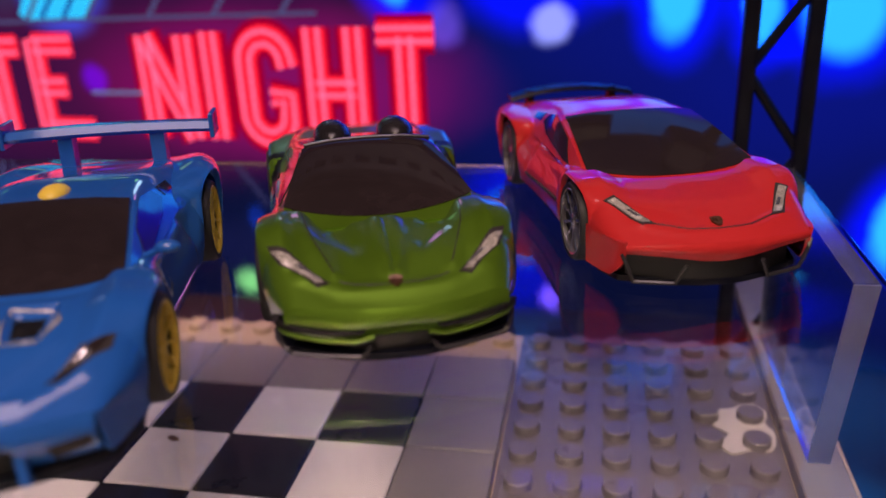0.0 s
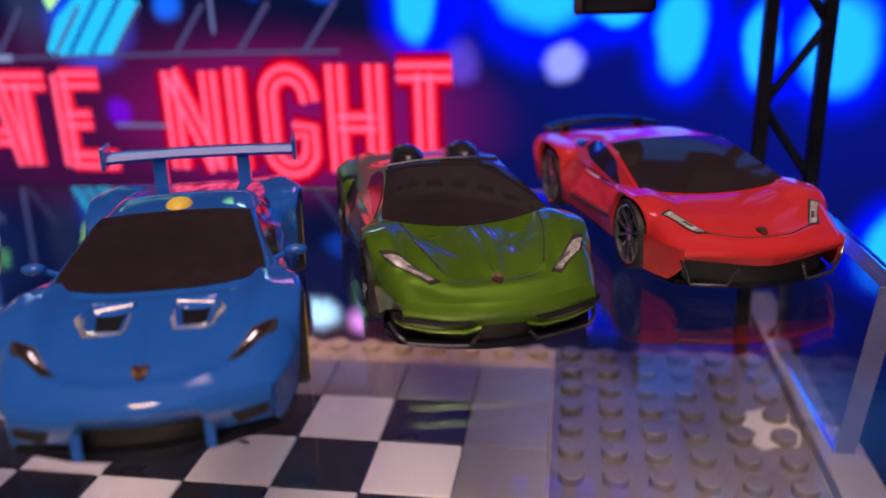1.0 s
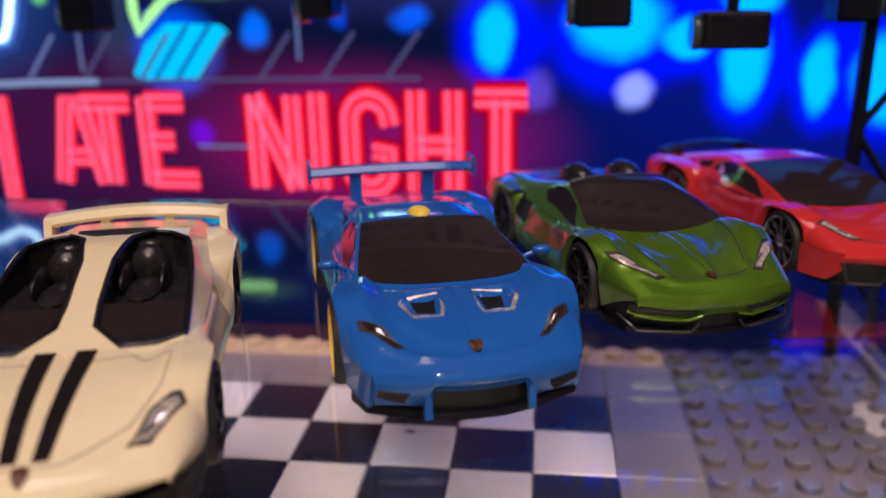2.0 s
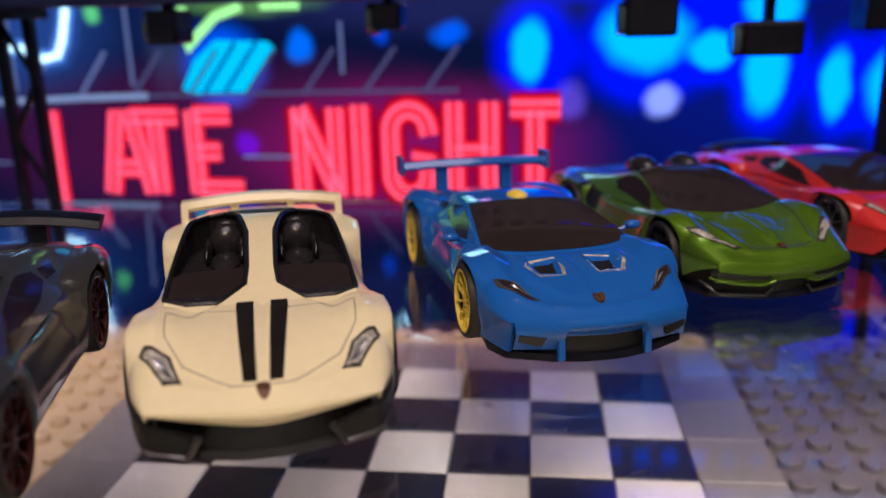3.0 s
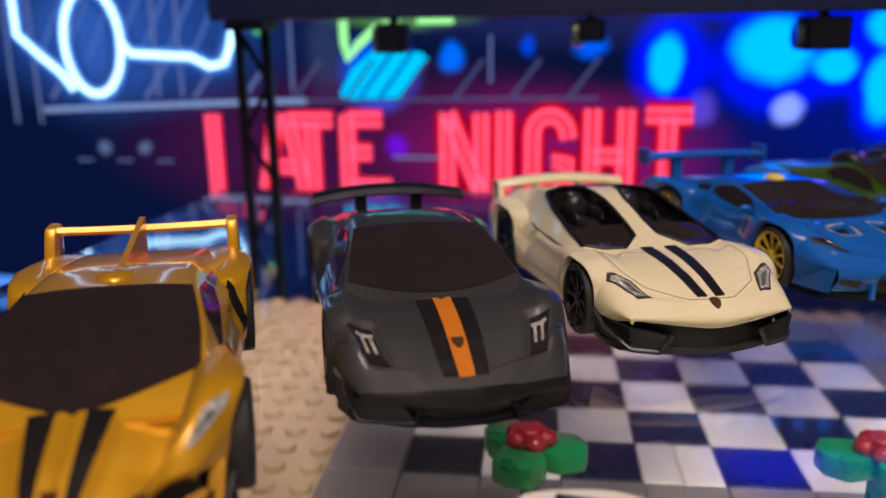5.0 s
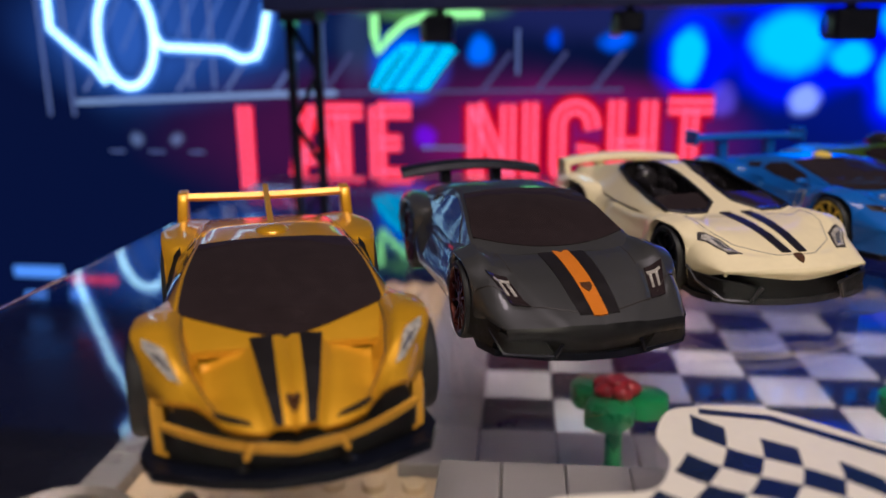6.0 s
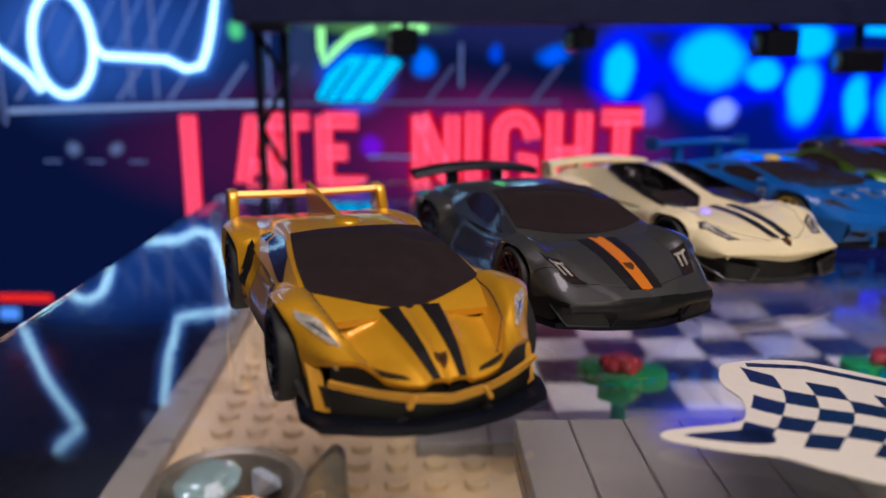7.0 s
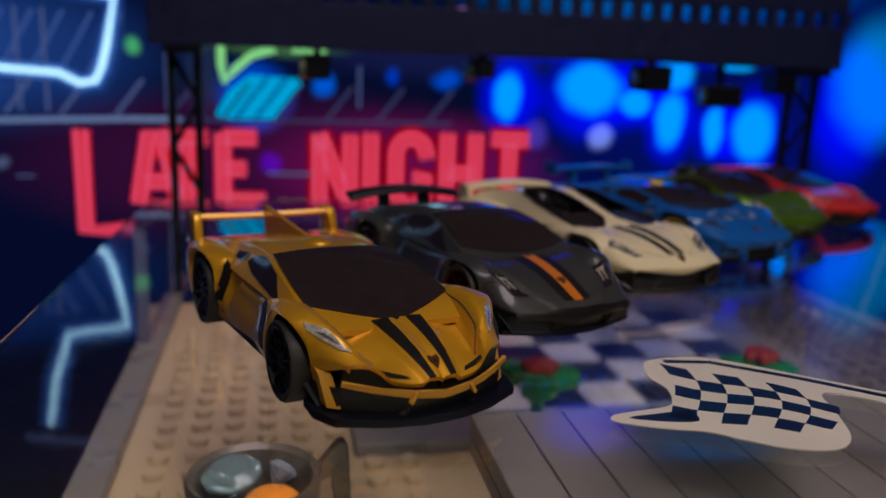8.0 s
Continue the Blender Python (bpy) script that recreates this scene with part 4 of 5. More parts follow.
for s in (1, -1):
    bm = bmesh.new()
    bmesh.ops.create_icosphere(bm, subdivisions=3, radius=1.0)
    bmesh.ops.scale(bm, vec=(2.9, 4.8, 2.5), verts=bm.verts)
    bmesh.ops.translate(bm, vec=(s * 4.8, 7.0, 16.6), verts=bm.verts)
    part("headrest_hump", bm, M_SEAT, car, "dark rounded headrest hump")
outline = [(-9, 0.64), (3, 0.62), (6, 0.72), (3, 0.86), (-10, 0.92), (-13, 0.90)]
for o in (outline, flip(outline)):
    part("side_window", poly_patch(bmesh.new(), C, o, 0.12), M_GLASS_DARK, car, "dark side window")
underside(car)
badge_on(car, S, -34.8)
on_both("headlight_surround", car, S, [(-34.4, 0.42), (-34.8, 0.52), (-31.0, 0.73), (-27.4, 0.77), (-28.8, 0.68), (-31.4, 0.55)], M_SEAM, "black lamp outline", 0.10)
on_both("headlight", car, S, [(-34.0, 0.46), (-34.3, 0.52), (-31.2, 0.71), (-28.6, 0.75), (-31.2, 0.59)], M_LAMP_WHITE, "pale slit headlight", 0.18)
on_both("lamp_insert", car, S, [(-33.2, 0.47), (-33.2, 0.50), (-31.4, 0.64), (-31.2, 0.60)], M_CHROME, "bright lamp insert", 0.24)
seam(car, S, [(-19, 0.54), (-25, 0.49), (-33, 0.38)], 0.09)
seam(car, S, [(-34.3, 0.36), (-35.0, 0.15), (-34.9, 0.0)], 0.10)
for s in (1, -1):
    part("side_intake", patch(bmesh.new(), S, [(8, s * 0.72), (17, s * 0.70), (16, s * 0.86), (9, s * 0.9)], 0.1, 5, 4), M_INTAKE, car, "dark side intake")
front_lower(car, grille=(1.4, 6.3), out=0.5, half=13.0, lip=(0.8, 1.7))
nose_band(car, S, [(0, 3.8), (0.20, 3.7), (0.34, 2.9), (0.60, 3.0), (0.88, 3.6)], P_GREEN, bulge=0.6)
fascia("bumper_slot", car, [(4.9, 0.26), (5.1, 0.5), (5.9, 0.86), (5.1, 0.86), (4.5, 0.52), (4.5, 0.30)], M_INTAKE, "black slot across the bumper", 0.72)
intake_frame(car, [(4.4, 0.88), (3.6, 0.60), (3.3, 0.34), (3.9, 0.20)], 0.26, P_GREEN, "")
intake_frame(car, [(3.4, 0.92), (1.6, 0.80), (1.3, 0.30), (2.6, 0.22)], 0.26)
add_wheels(car, R_DARK, 10, note="black wheel with dark spokes")

# blue race coupe
car = car_root((-22.4, -81.7), 18.5, label="sky-blue metal toy race car with tall rear wing")
bk = [(y, w + (0.5 if abs(y) > 18 else 0), lo, zs + 0.3, zc) for y, w, lo, zs, zc in BODY_KEYS]
ck = [(y, wb, zb, wr, zr - (0.5 if y > -8 else 0)) for y, wb, zb, wr, zr in CABIN_KEYS]
blue_relief = (panel_relief([(-20.5, 0.0), (-20.5, 0.44), (-29, 0.46), (-34.5, 0.24), (-35, 0.0)], 0.35, 0.6), panel_relief([(-23.0, 0.13), (-23.0, 0.34), (-28.0, 0.33), (-28.0, 0.15)], -1.0, 0.5), ridge_relief([(-17, 0.62), (-26, 0.66), (-32, 0.62)], 0.6, 1.1), ridge_relief([(-36.4, 0.0), (-36.2, 0.4), (-34.0, 0.66)], 0.4, 0.7))
S, C, body = basic_body(car, P_BLUE, bk, ck, label="glossy sky-blue body", relief=blue_relief)
windows(car, C, (-19.4, 2.2, -0.2), (-7, 7), power=3.0)
underside(car)
mirrors(car, P_BLUE, y=-11.5, z=13.2, x=15.0)
badge_on(car, S, -34.8)
on_both("hood_vent_outline", car, S, [(-22.6, 0.12), (-22.9, 0.34), (-25.6, 0.41), (-29.0, 0.34), (-28.8, 0.14), (-26.8, 0.11)], M_LAMP_WHITE, "pale outline of the hood vent", 0.12)
on_both("hood_vent_frame", car, S, [(-22.0, 0.10), (-22.3, 0.35), (-25.4, 0.385), (-28.3, 0.32), (-28.1, 0.15), (-26.4, 0.13)], P_BLUE, "", 0.20)
on_both("hood_vent", car, S, [(-23.6, 0.14), (-23.8, 0.32), (-27.2, 0.30), (-27.2, 0.17)], M_INTAKE, "dark hood vent", 0.28)
on_both("headlight_surround", car, S, [(-34.0, 0.46), (-34.3, 0.54), (-30.8, 0.73), (-28.9, 0.73), (-30.8, 0.60)], M_SEAM, "black lamp outline", 0.10)
on_both("headlight", car, S, [(-33.7, 0.49), (-33.9, 0.54), (-31.0, 0.69), (-29.4, 0.71), (-31.2, 0.60)], M_GLASS_DARK, "dark headlight print", 0.18)
on_both("lamp_streak", car, S, [(-33.2, 0.505), (-33.3, 0.52), (-30.6, 0.615), (-30.4, 0.60)], M_CHROME, "bright lamp streak", 0.24)
on_both("lamp_insert", car, S, [(-32.9, 0.535), (-32.6, 0.565), (-31.2, 0.65), (-31.5, 0.61)], M_CHROME, "bright lamp insert", 0.24)
bm = bmesh.new()
bmesh.ops.create_icosphere(bm, subdivisions=3, radius=1.0)
bmesh.ops.scale(bm, vec=(1.9, 2.8, 1.2), verts=bm.verts)
bmesh.ops.translate(bm, vec=(0, 3.0, 16.3), verts=bm.verts)
part("roof_scoop", bm, R_YELLOW, car, "small yellow roof scoop")
for s in (1, -1):
    part("shield_print", patch(bmesh.new(), S, [(-11.5, s * 0.78), (-9.0, s * 0.78), (-8.2, s * 0.90), (-10.6, s * 0.92)], 0.12, 3, 3), M_LAMP_WHITE, car, "pale shield print on the door")
    part("shield_field", patch(bmesh.new(), S, [(-11.1, s * 0.80), (-9.3, s * 0.80), (-8.7, s * 0.885), (-10.5, s * 0.90)], 0.2, 3, 3), P_BLUE, car)
front_lower(car, grille=(1.4, 6.3), out=0.5, half=13.4, struts=((6.3, -36.9, 1.0, 0),), strut_mat=P_BLUE)
nose_band(car, S, [(0, 4.5), (0.39, 4.7), (0.41, 2.6), (0.90, 2.4)], P_BLUE, bulge=0.6)
fascia("bumper_corner", car, [(6.8, 0.84), (6.8, 0.98), (2.2, 0.99), (2.2, 0.86)], P_BLUE, "", 0.15)
fascia("corner_scoop", car, [(4.8, 0.56), (5.2, 0.79), (4.3, 0.80), (3.5, 0.60)], M_INTAKE, "dark scoop in the bumper corner", 0.62)
rear_wing(car, P_BLUE, 34.0, 18.4, 15.8, 5.0, 1.7, bow=0.4, struts=7.0, base_z=12.0, plates=3.8, tilt=0.05, strut_w=2.2)
add_wheels(car, R_YELLOW, 10, half=16.0, note="black wheel with yellow spokes")

# white speedster
car = car_root((-60.3, -112.0), 17.6, nose=-35.5, label="cream-white metal toy speedster with two black stripes and twin cockpits")
wk = [(-20, 13.0, 11.2, 12.2, 11.4), (-14, 13.4, 11.2, 12.0, 13.0), (-8, 13.5, 11.3, 11.6, 14.6), (0, 13.5, 11.4, 11.1, 16.7), (8, 13.4, 11.8, 10.6, 18.0), (15, 13.0, 12.2, 10.0, 17.6), (24, 12.4, 12.6, 9.6, 16.0), (34, 11.6, 12.6, 9.4, 14.6)]
pit = [(-12.6, 0.10), (-16.8, 0.25), (-16.6, 0.42), (-14.6, 0.58), (-8, 0.64), (2, 0.64), (8.5, 0.57), (12.6, 0.43), (13.2, 0.30), (9.8, 0.17), (2, 0.10), (-8, 0.09)]
S, C, body = basic_body(car, P_WHITE, BODY_KEYS, wk, label="cream-white enamel body", holes=(pit, flip(pit)), relief=(
    panel_relief([(-19.2, 0.40), (-20.6, 0.45), (-19.8, 0.60), (-26, 0.58), (-31.8, 0.48), (-35.4, 0.20), (-35.6, 0.0), (-12, 0.0), (-12, 0.17)], 0.35, 0.5), ridge_relief([(-18, 0.66), (-26, 0.69), (-31, 0.68)], 0.5, 1.0), ridge_relief([(-36.2, 0.0), (-35.8, 0.4), (-33.6, 0.70)], 0.35, 0.8)))
for o in (pit, flip(pit)):
    s = 1 if o[0][1] > 0 else -1
    fine = [(a[0] + (b[0] - a[0]) * k / 5, a[1] + (b[1] - a[1]) * k / 5) for a, b in zip(o, o[1:] + o[:1]) for k in range(5)]
    edge = [C(y, q) for y, q in fine]
    part("cockpit_rim", tube(bmesh.new(), edge + [edge[0]], 0.36, 6), M_INTAKE, car, "black cockpit edge")
    bm = bmesh.new()
    top = [bm.verts.new(p) for p in edge]
    low = [bm.verts.new((p.x, p.y, 11.6)) for p in edge]
    for k in range(len(edge)):
        bm.faces.new((top[k], top[k - 1], low[k - 1], low[k]))
    part("cockpit_tub", bm, M_SEAT, car, "black cockpit lining")
    part("cockpit_floor", prism(bmesh.new(), [(p.x, p.y) for p in edge], 12.3, 12.6), M_SEAT, car)
    bm = bmesh.new()
    for dx, dy, dz, sx, sy, sz in ((0, 7.6, 14.2, 2.7, 1.8, 3.2), (0, 9.4, 16.6, 1.7, 1.0, 1.0), (-2.5, 4.4, 13.8, 0.6, 5.0, 2.0), (2.5, 4.4, 13.8, 0.6, 5.0, 2.0), (0, 1.6, 12.9, 2.2, 5.2, 0.9)):
        g = bmesh.new()
        bmesh.ops.create_icosphere(g, subdivisions=2, radius=1.0)
        bmesh.ops.scale(g, vec=(sx, sy, sz), verts=g.verts)
        bmesh.ops.translate(g, vec=(s * 5.3 + dx, dy, dz), verts=g.verts)
        me = bpy.data.meshes.new("pad")
        g.to_mesh(me)
        g.free()
        bm.from_mesh(me)
        bpy.data.meshes.remove(me)
    part("seat", bm, M_SEAT, car, "glossy black bucket seat")
    screen_edge = [(-13.0, 0.12), (-16.6, 0.26), (-16.4, 0.42), (-14.4, 0.57), (-8.0, 0.63), (-8.0, 0.10)]
    part("wind_deflector", poly_patch(bmesh.new(), C, screen_edge if s > 0 else flip(screen_edge), -0.25, 0.5), M_GLASS_DARK, car, "low smoked wind deflector")
underside(car)
badge_on(car, S, -36.3)
for s in (1, -1):
    part("stripe", patch(bmesh.new(), S, [(-18.6, s * 0.055), (-18.6, s * 0.17), (-34.9, s * 0.125), (-34.9, s * 0.04)], 0.2, 24, 3), P_BLACKP, car, "black hood stripe")
for s in (1, -1):
    part("stripe", patch(bmesh.new(), C, [(-20.8, s * 0.046), (-20.8, s * 0.140), (-17.2, s * 0.142), (-17.2, s * 0.048)], 0.26, 6, 3), P_BLACKP, car, "black hood stripe")
on_both("headlight_surround", car, S, [(-34.2, 0.50), (-33.9, 0.64), (-29.0, 0.75), (-27.6, 0.72), (-29.6, 0.56)], M_SEAM, "dark lamp outline", 0.10)
on_both("headlight", car, S, [(-33.7, 0.525), (-33.5, 0.625), (-29.4, 0.73), (-28.6, 0.71), (-30.0, 0.585)], M_LAMP_WHITE, "silver headlight print", 0.18)
on_both("lamp_insert", car, S, [(-33.2, 0.55), (-32.9, 0.60), (-30.2, 0.68), (-30.6, 0.61)], M_CHROME, "silver lamp insert", 0.26)
seam(car, S, [(-19.6, 0.17), (-19.2, 0.38), (-20.6, 0.44), (-19.8, 0.62), (-26, 0.60), (-31.8, 0.48), (-35.4, 0.20), (-35.5, 0.0)], 0.09, M_GREYLINE)
front_lower(car, grille=(1.6, 6.3), out=0.1, half=13.0, lip=(1.0, 2.0), lip_mat=M_CHIN)
nose_band(car, S, [(0, 5.0), (0.12, 5.1), (0.6, 6.0), (0.88, 6.4)], P_WHITE)
fascia("corner_intake", car, [(5.6, 0.98), (5.0, 0.70), (4.2, 0.5), (2.0, 0.56), (1.6, 0.80), (3.0, 0.97)], M_INTAKE, "black corner intake", 0.3)
intake_frame(car, [(6.2, 0.99), (4.0, 0.95), (1.9, 0.82), (1.6, 0.56), (4.2, 0.46)], 0.42)
rear_wing(car, P_WHITE, 33.5, 16.7, 14.2, 4.8, 1.8, bow=1.2, struts=5.0, base_z=13.0, tilt=0.1, strut_w=1.4)
for s in (1, -1):
    part("wing_end_plate", prism(bmesh.new(), [(-3.4, 12.0), (2.4, 12.0), (2.2, 16.2), (-2.2, 16.0)], -0.6, 0.6, lambda a, b, c: (s * 13.6 + c, 33.5 + a, b)), P_WHITE, car)
for s in (1, -1):
    part("side_intake", patch(bmesh.new(), S, [(7, s * 0.72), (15, s * 0.70), (15, s * 0.84), (9, s * 0.88)], 0.1, 5, 4), P_WHITE, car, "shaded side intake")
part("engine_slot", poly_patch(bmesh.new(), C, [(17.5, -0.30), (17.5, 0.30), (14.8, 0.28), (11.6, 0.12), (11.6, -0.12), (14.8, -0.28)], 0.12), M_INTAKE, car, "dark slot behind the cockpit")
add_wheels(car, R_DARK, 8, note="black wheel with black spokes")

# dark grey coupe
car = car_root((-93.8, -138.8), 17.3, label="dark grey metallic toy coupe with orange and black hood stripe")
ck = [(y, wb, zb, wr, zr + (0.9 if y > -8 else 0.3)) for y, wb, zb, wr, zr in CABIN_KEYS]
gk = [(-38.2, 12.4, 5.2, 5.8, 6.0), (-36.4, 13.3, 4.8, 6.8, 6.9), (-33.5, 14.4, 4.4, 8.4, 8.2), (-28.8, 15.1, 3.2, 10.4, 9.9), (-22.5, 15.5, 3.0, 12.3, 11.2), *BODY_KEYS[5:]]
S, C, body = basic_body(car, P_GREY, gk, ck, label="dark grey metallic body", relief=(
    panel_relief([(-19, 0.0), (-19, 0.50), (-27, 0.50), (-35.4, 0.44), (-39.5, 0.30), (-39.5, 0.0)], 0.22, 0.7), panel_relief([(-27.0, 0.53), (-27.0, 0.70), (-34.0, 0.66), (-34.4, 0.49)], -0.4, 0.35), ridge_relief([(-17, 0.68), (-27, 0.73), (-33, 0.72)], 0.6, 0.9)))
windows(car, C, (-19.4, 4.0, 0.2), (-7, 8))
underside(car)
part("stripe_band", patch(bmesh.new(), S, [(-18.4, -0.19), (-36.6, -0.17), (-36.6, 0.17), (-18.4, 0.19)], 0.12, 30, 8), P_BLACKP, car, "black hood band")
part("stripe", patch(bmesh.new(), S, [(-18.4, -0.065), (-36.8, -0.06), (-36.8, 0.06), (-18.4, 0.065)], 0.20, 30, 4), P_ORANGE, car, "orange hood stripe")
badge_on(car, S, -31.5)
on_both("headlight", car, S, [(-34.2, 0.50), (-33.6, 0.66), (-27.2, 0.72), (-27.6, 0.56)], M_GLASS_DARK, "smoked headlight", 0.12)
for s in (1, -1):
    for q in (0.565, 0.63):
        part("lamp_bar", patch(bmesh.new(), S, [(-32.4, s * (q - 0.012)), (-29.4, s * (q + 0.008)), (-29.4, s * (q + 0.034)), (-32.4, s * (q + 0.014))], 0.2, 3, 2), M_LAMP_WHITE, car, "pale lamp bar")
    part("lamp_bar", patch(bmesh.new(), S, [(-29.6, s * 0.56), (-28.9, s * 0.56), (-28.9, s * 0.69), (-29.6, s * 0.69)], 0.2, 2, 4), M_LAMP_WHITE, car, "pale lamp bar")
seam(car, S, [(-36.0, 0.18), (-34.8, 0.47), (-32, 0.68), (-28.6, 0.86)], 0.12)
seam(car, S, [(-18.0, 0.52), (-27, 0.50)], 0.07)
front_lower(car, grille=(1.6, 5.2), out=0.1, half=13.4, lip=(1.0, 2.0))
nose_band(car, S, [(0, 2.2), (0.3, 2.6), (0.5, 3.4), (0.9, 3.0)], M_INTAKE, bulge=0.5)
fascia("corner_intake", car, [(5.0, 0.92), (4.0, 0.5), (2.2, 0.42), (2.0, 0.82)], M_INTAKE, "black corner intake", 0.25)
fascia("bumper_side", car, [(5.6, 0.86), (2.4, 0.90), (2.0, 1.0), (6.4, 1.0)], M_INTAKE, "black bumper side", 0.12)
intake_frame(car, [(4.6, 0.92), (2.0, 0.84), (1.8, 0.42), (3.6, 0.36)], 0.28, M_BLACK, "black edge of the front intake")
rear_wing(car, M_BLACK, 34.5, 18.0, 14.5, 5.2, 1.5, bow=1.5, struts=5.4, base_z=12.4, tilt=0.2, strut_w=2.0)
add_wheels(car, R_RED, 10, note="black wheel with dark red rim")

# gold-yellow race coupe, with a more pointed nose
BOW = 7.4
car = car_root((-125.3, -172.1), 19, label="gold-yellow metallic toy race car with rear wing and roof fin")
yk = [(-38.0, 11.6, 7.9, 8.6, 6.0), (-36.2, 12.8, 7.2, 9.3, 7.0), (-33, 14.2, 6.0, 10.6, 8.3), (-28, 15.2, 3.2, 12.0, 9.6), (-22.5, 15.9, 3.0, 12.8, 10.6), (-14, 15.6, 3.0, 12.4, 11.5),
      (-4, 14.6, 3.0, 11.2, 11.8), (8, 14.8, 3.0, 12.0, 12.0), (18, 16.2, 3.0, 13.6, 12.6), (27, 16.6, 3.6, 14.0, 12.8), (34, 15.6, 4.6, 13.2, 12.6), (37, 14.6, 6.0, 12.4, 12.0)]
ck = [(-25.6, 12.4, 9.4, 11.0, 10.3), (-21, 13.2, 10.8, 11.8, 12.0), (-14, 13.6, 11.2, 11.6, 13.8), (-6, 13.5, 11.3, 10.8, 15.5), (1, 13.4, 11.4, 9.8, 16.4), (8, 13.4, 11.6, 9.3, 16.5), (16, 13.0, 12.0, 9.2, 15.8), (26, 12.2, 12.6, 9.0, 14.4), (34, 11.0, 12.4, 8.6, 13.0)]
S, C, body = basic_body(car, P_YELLOW, yk, ck, label="gold-yellow metallic body", valley=1.6, relief=(
    panel_relief([(-23, 0.0), (-23, 0.24), (-31, 0.20), (-38.5, 0.16), (-38.5, 0.0)], 0.7, 0.6), ridge_relief([(-19, 0.62), (-26, 0.62), (-32, 0.62), (-36, 0.52)], 0.6, 0.9), ridge_relief([(-18, 0.73), (-27, 0.75), (-33, 0.70)], 0.4, 0.9)))
windows(car, C, (-24.6, 5.6, 0.2), (-7, 6), power=1.4)
underside(car)
badge_on(car, S, -35.6)
for s in (1, -1):
    part("stripe", patch(bmesh.new(), S, [(-24.4, s * 0.075), (-24.4, s * 0.20), (-38.0, s * 0.135), (-38.0, s * 0.075)], 0.2, 14, 3), P_BLACKP, car, "black hood stripe")
    bm = boxed(-0.28, 0.28, -0.4, 0.4, -0.8, 0.9, 0.12)
    bmesh.ops.rotate(bm, verts=bm.verts, cent=(0, 0, 0), matrix=Matrix.Rotation(radians(-30 * s), 3, "Y"))
    bmesh.ops.translate(bm, vec=(s * 4.4, -38.2, 4.5), verts=bm.verts)
    part("intake_strut", bm, P_GOLD_SHADED, car, "small gold strut below the lip")
    bm = prism(bmesh.new(), [(-0.4, 2.4), (2.4, 2.4), (3.6, 6.0), (2.8, 7.6), (0.6, 6.2)], -0.7, 0.7, lambda a, b, c: (s * (12.5 + c + 0.10 * b), -32.4 + a + 0.25 * (b - 3) + 0.9 * (c + 0.7), b))
    part("corner_column", bm, P_GOLD_SHADED, car, "gold bumper column, shaded in its colour")
    part("side_gap", patch(bmesh.new(), S, [(-10.5, s * 0.78), (-8, s * 0.76), (-9, s * 0.97), (-11.5, s * 0.97)], 0.12, 3, 5), M_INTAKE, car, "black gap behind the front wheel")
    part("side_gap", patch(bmesh.new(), S, [(11.0, s * 0.74), (13.5, s * 0.72), (12.5, s * 0.97), (10, s * 0.97)], 0.12, 3, 5), M_INTAKE, car, "black gap before the rear wheel")
on_both("headlight", car, S, [(-33.8, 0.68), (-33.2, 0.73), (-28.4, 0.79), (-26.4, 0.775), (-29.8, 0.70)], M_LAMP_WHITE, "pale upright headlight", 0.2)
on_both("lamp_insert", car, S, [(-32.6, 0.70), (-32.4, 0.715), (-29.4, 0.76), (-30.4, 0.725)], M_CHROME, "bright lamp insert", 0.24)
seam(car, S, [(-18, 0.58), (-24, 0.57), (-32, 0.57), (-35.6, 0.46)], 0.09)
front_lower(car, grille=(1.2, 5.0), out=1.9, half=13.8)
fascia("mouth", car, [(5.4, 0.02), (6.4, 0.30), (8.2, 0.80), (4.2, 0.86), (3.2, 0.02)], M_INTAKE, "black mouth under the nose", -0.9)
fascia("bumper_lip", car, [(6.5, -0.80), (5.2, -0.30), (4.7, 0.0), (5.2, 0.30), (6.5, 0.80), (5.9, 0.80), (4.6, 0.30), (4.1, 0.0), (4.6, -0.30), (5.9, -0.80)], P_GOLD_SHADED, "gold lip across the intake, shaded in its colour", 0.8, False)
intake_frame(car, [(4.6, 0.97), (1.5, 0.90), (1.2, 0.40), (2.6, 0.30)], 0.4)
rear_wing(car, P_YELLOW, 34.0, 16.8, 13.4, 3.8, 1.3, bow=-0.2, struts=13.2, base_z=12.0, tilt=-0.1, strut_w=1.0)
for s in (1, -1):
    bm = prism(bmesh.new(), [(-4.0, 11.6), (3.4, 11.6), (2.8, 17.6), (1.6, 18.0), (-1.8, 17.8), (-2.4, 16.8)], -0.85, 0.85, lambda a, b, c: (s * (13.6 + 0.05 * (16 - b)) + c, 34.0 + a, b))
    bmesh.ops.bevel(bm, geom=list(bm.edges), offset=0.35, segments=2, profile=0.5, affect="EDGES")
    part("wing_end_plate", bm, P_YELLOW, car)
bm = prism(bmesh.new(), [(6, 16.2), (10, 16.6), (30, 18.6), (33, 18.8), (32, 13.0), (14, 15.0)], -0.45, 0.45, lambda a, b, c: (c, a, b))
part("roof_fin", bm, P_YELLOW, car, "thin upright roof fin")
bm = bmesh.new()
bmesh.ops.create_icosphere(bm, subdivisions=3, radius=1.0)
bmesh.ops.scale(bm, vec=(2.4, 3.2, 0.9), verts=bm.verts)
bmesh.ops.translate(bm, vec=(0, 5.5, 16.3), verts=bm.verts)
part("roof_scoop", bm, P_YELLOW, car)
add_wheels(car, R_DARK, 10, half=16.0, note="black wheel with dark spokes")

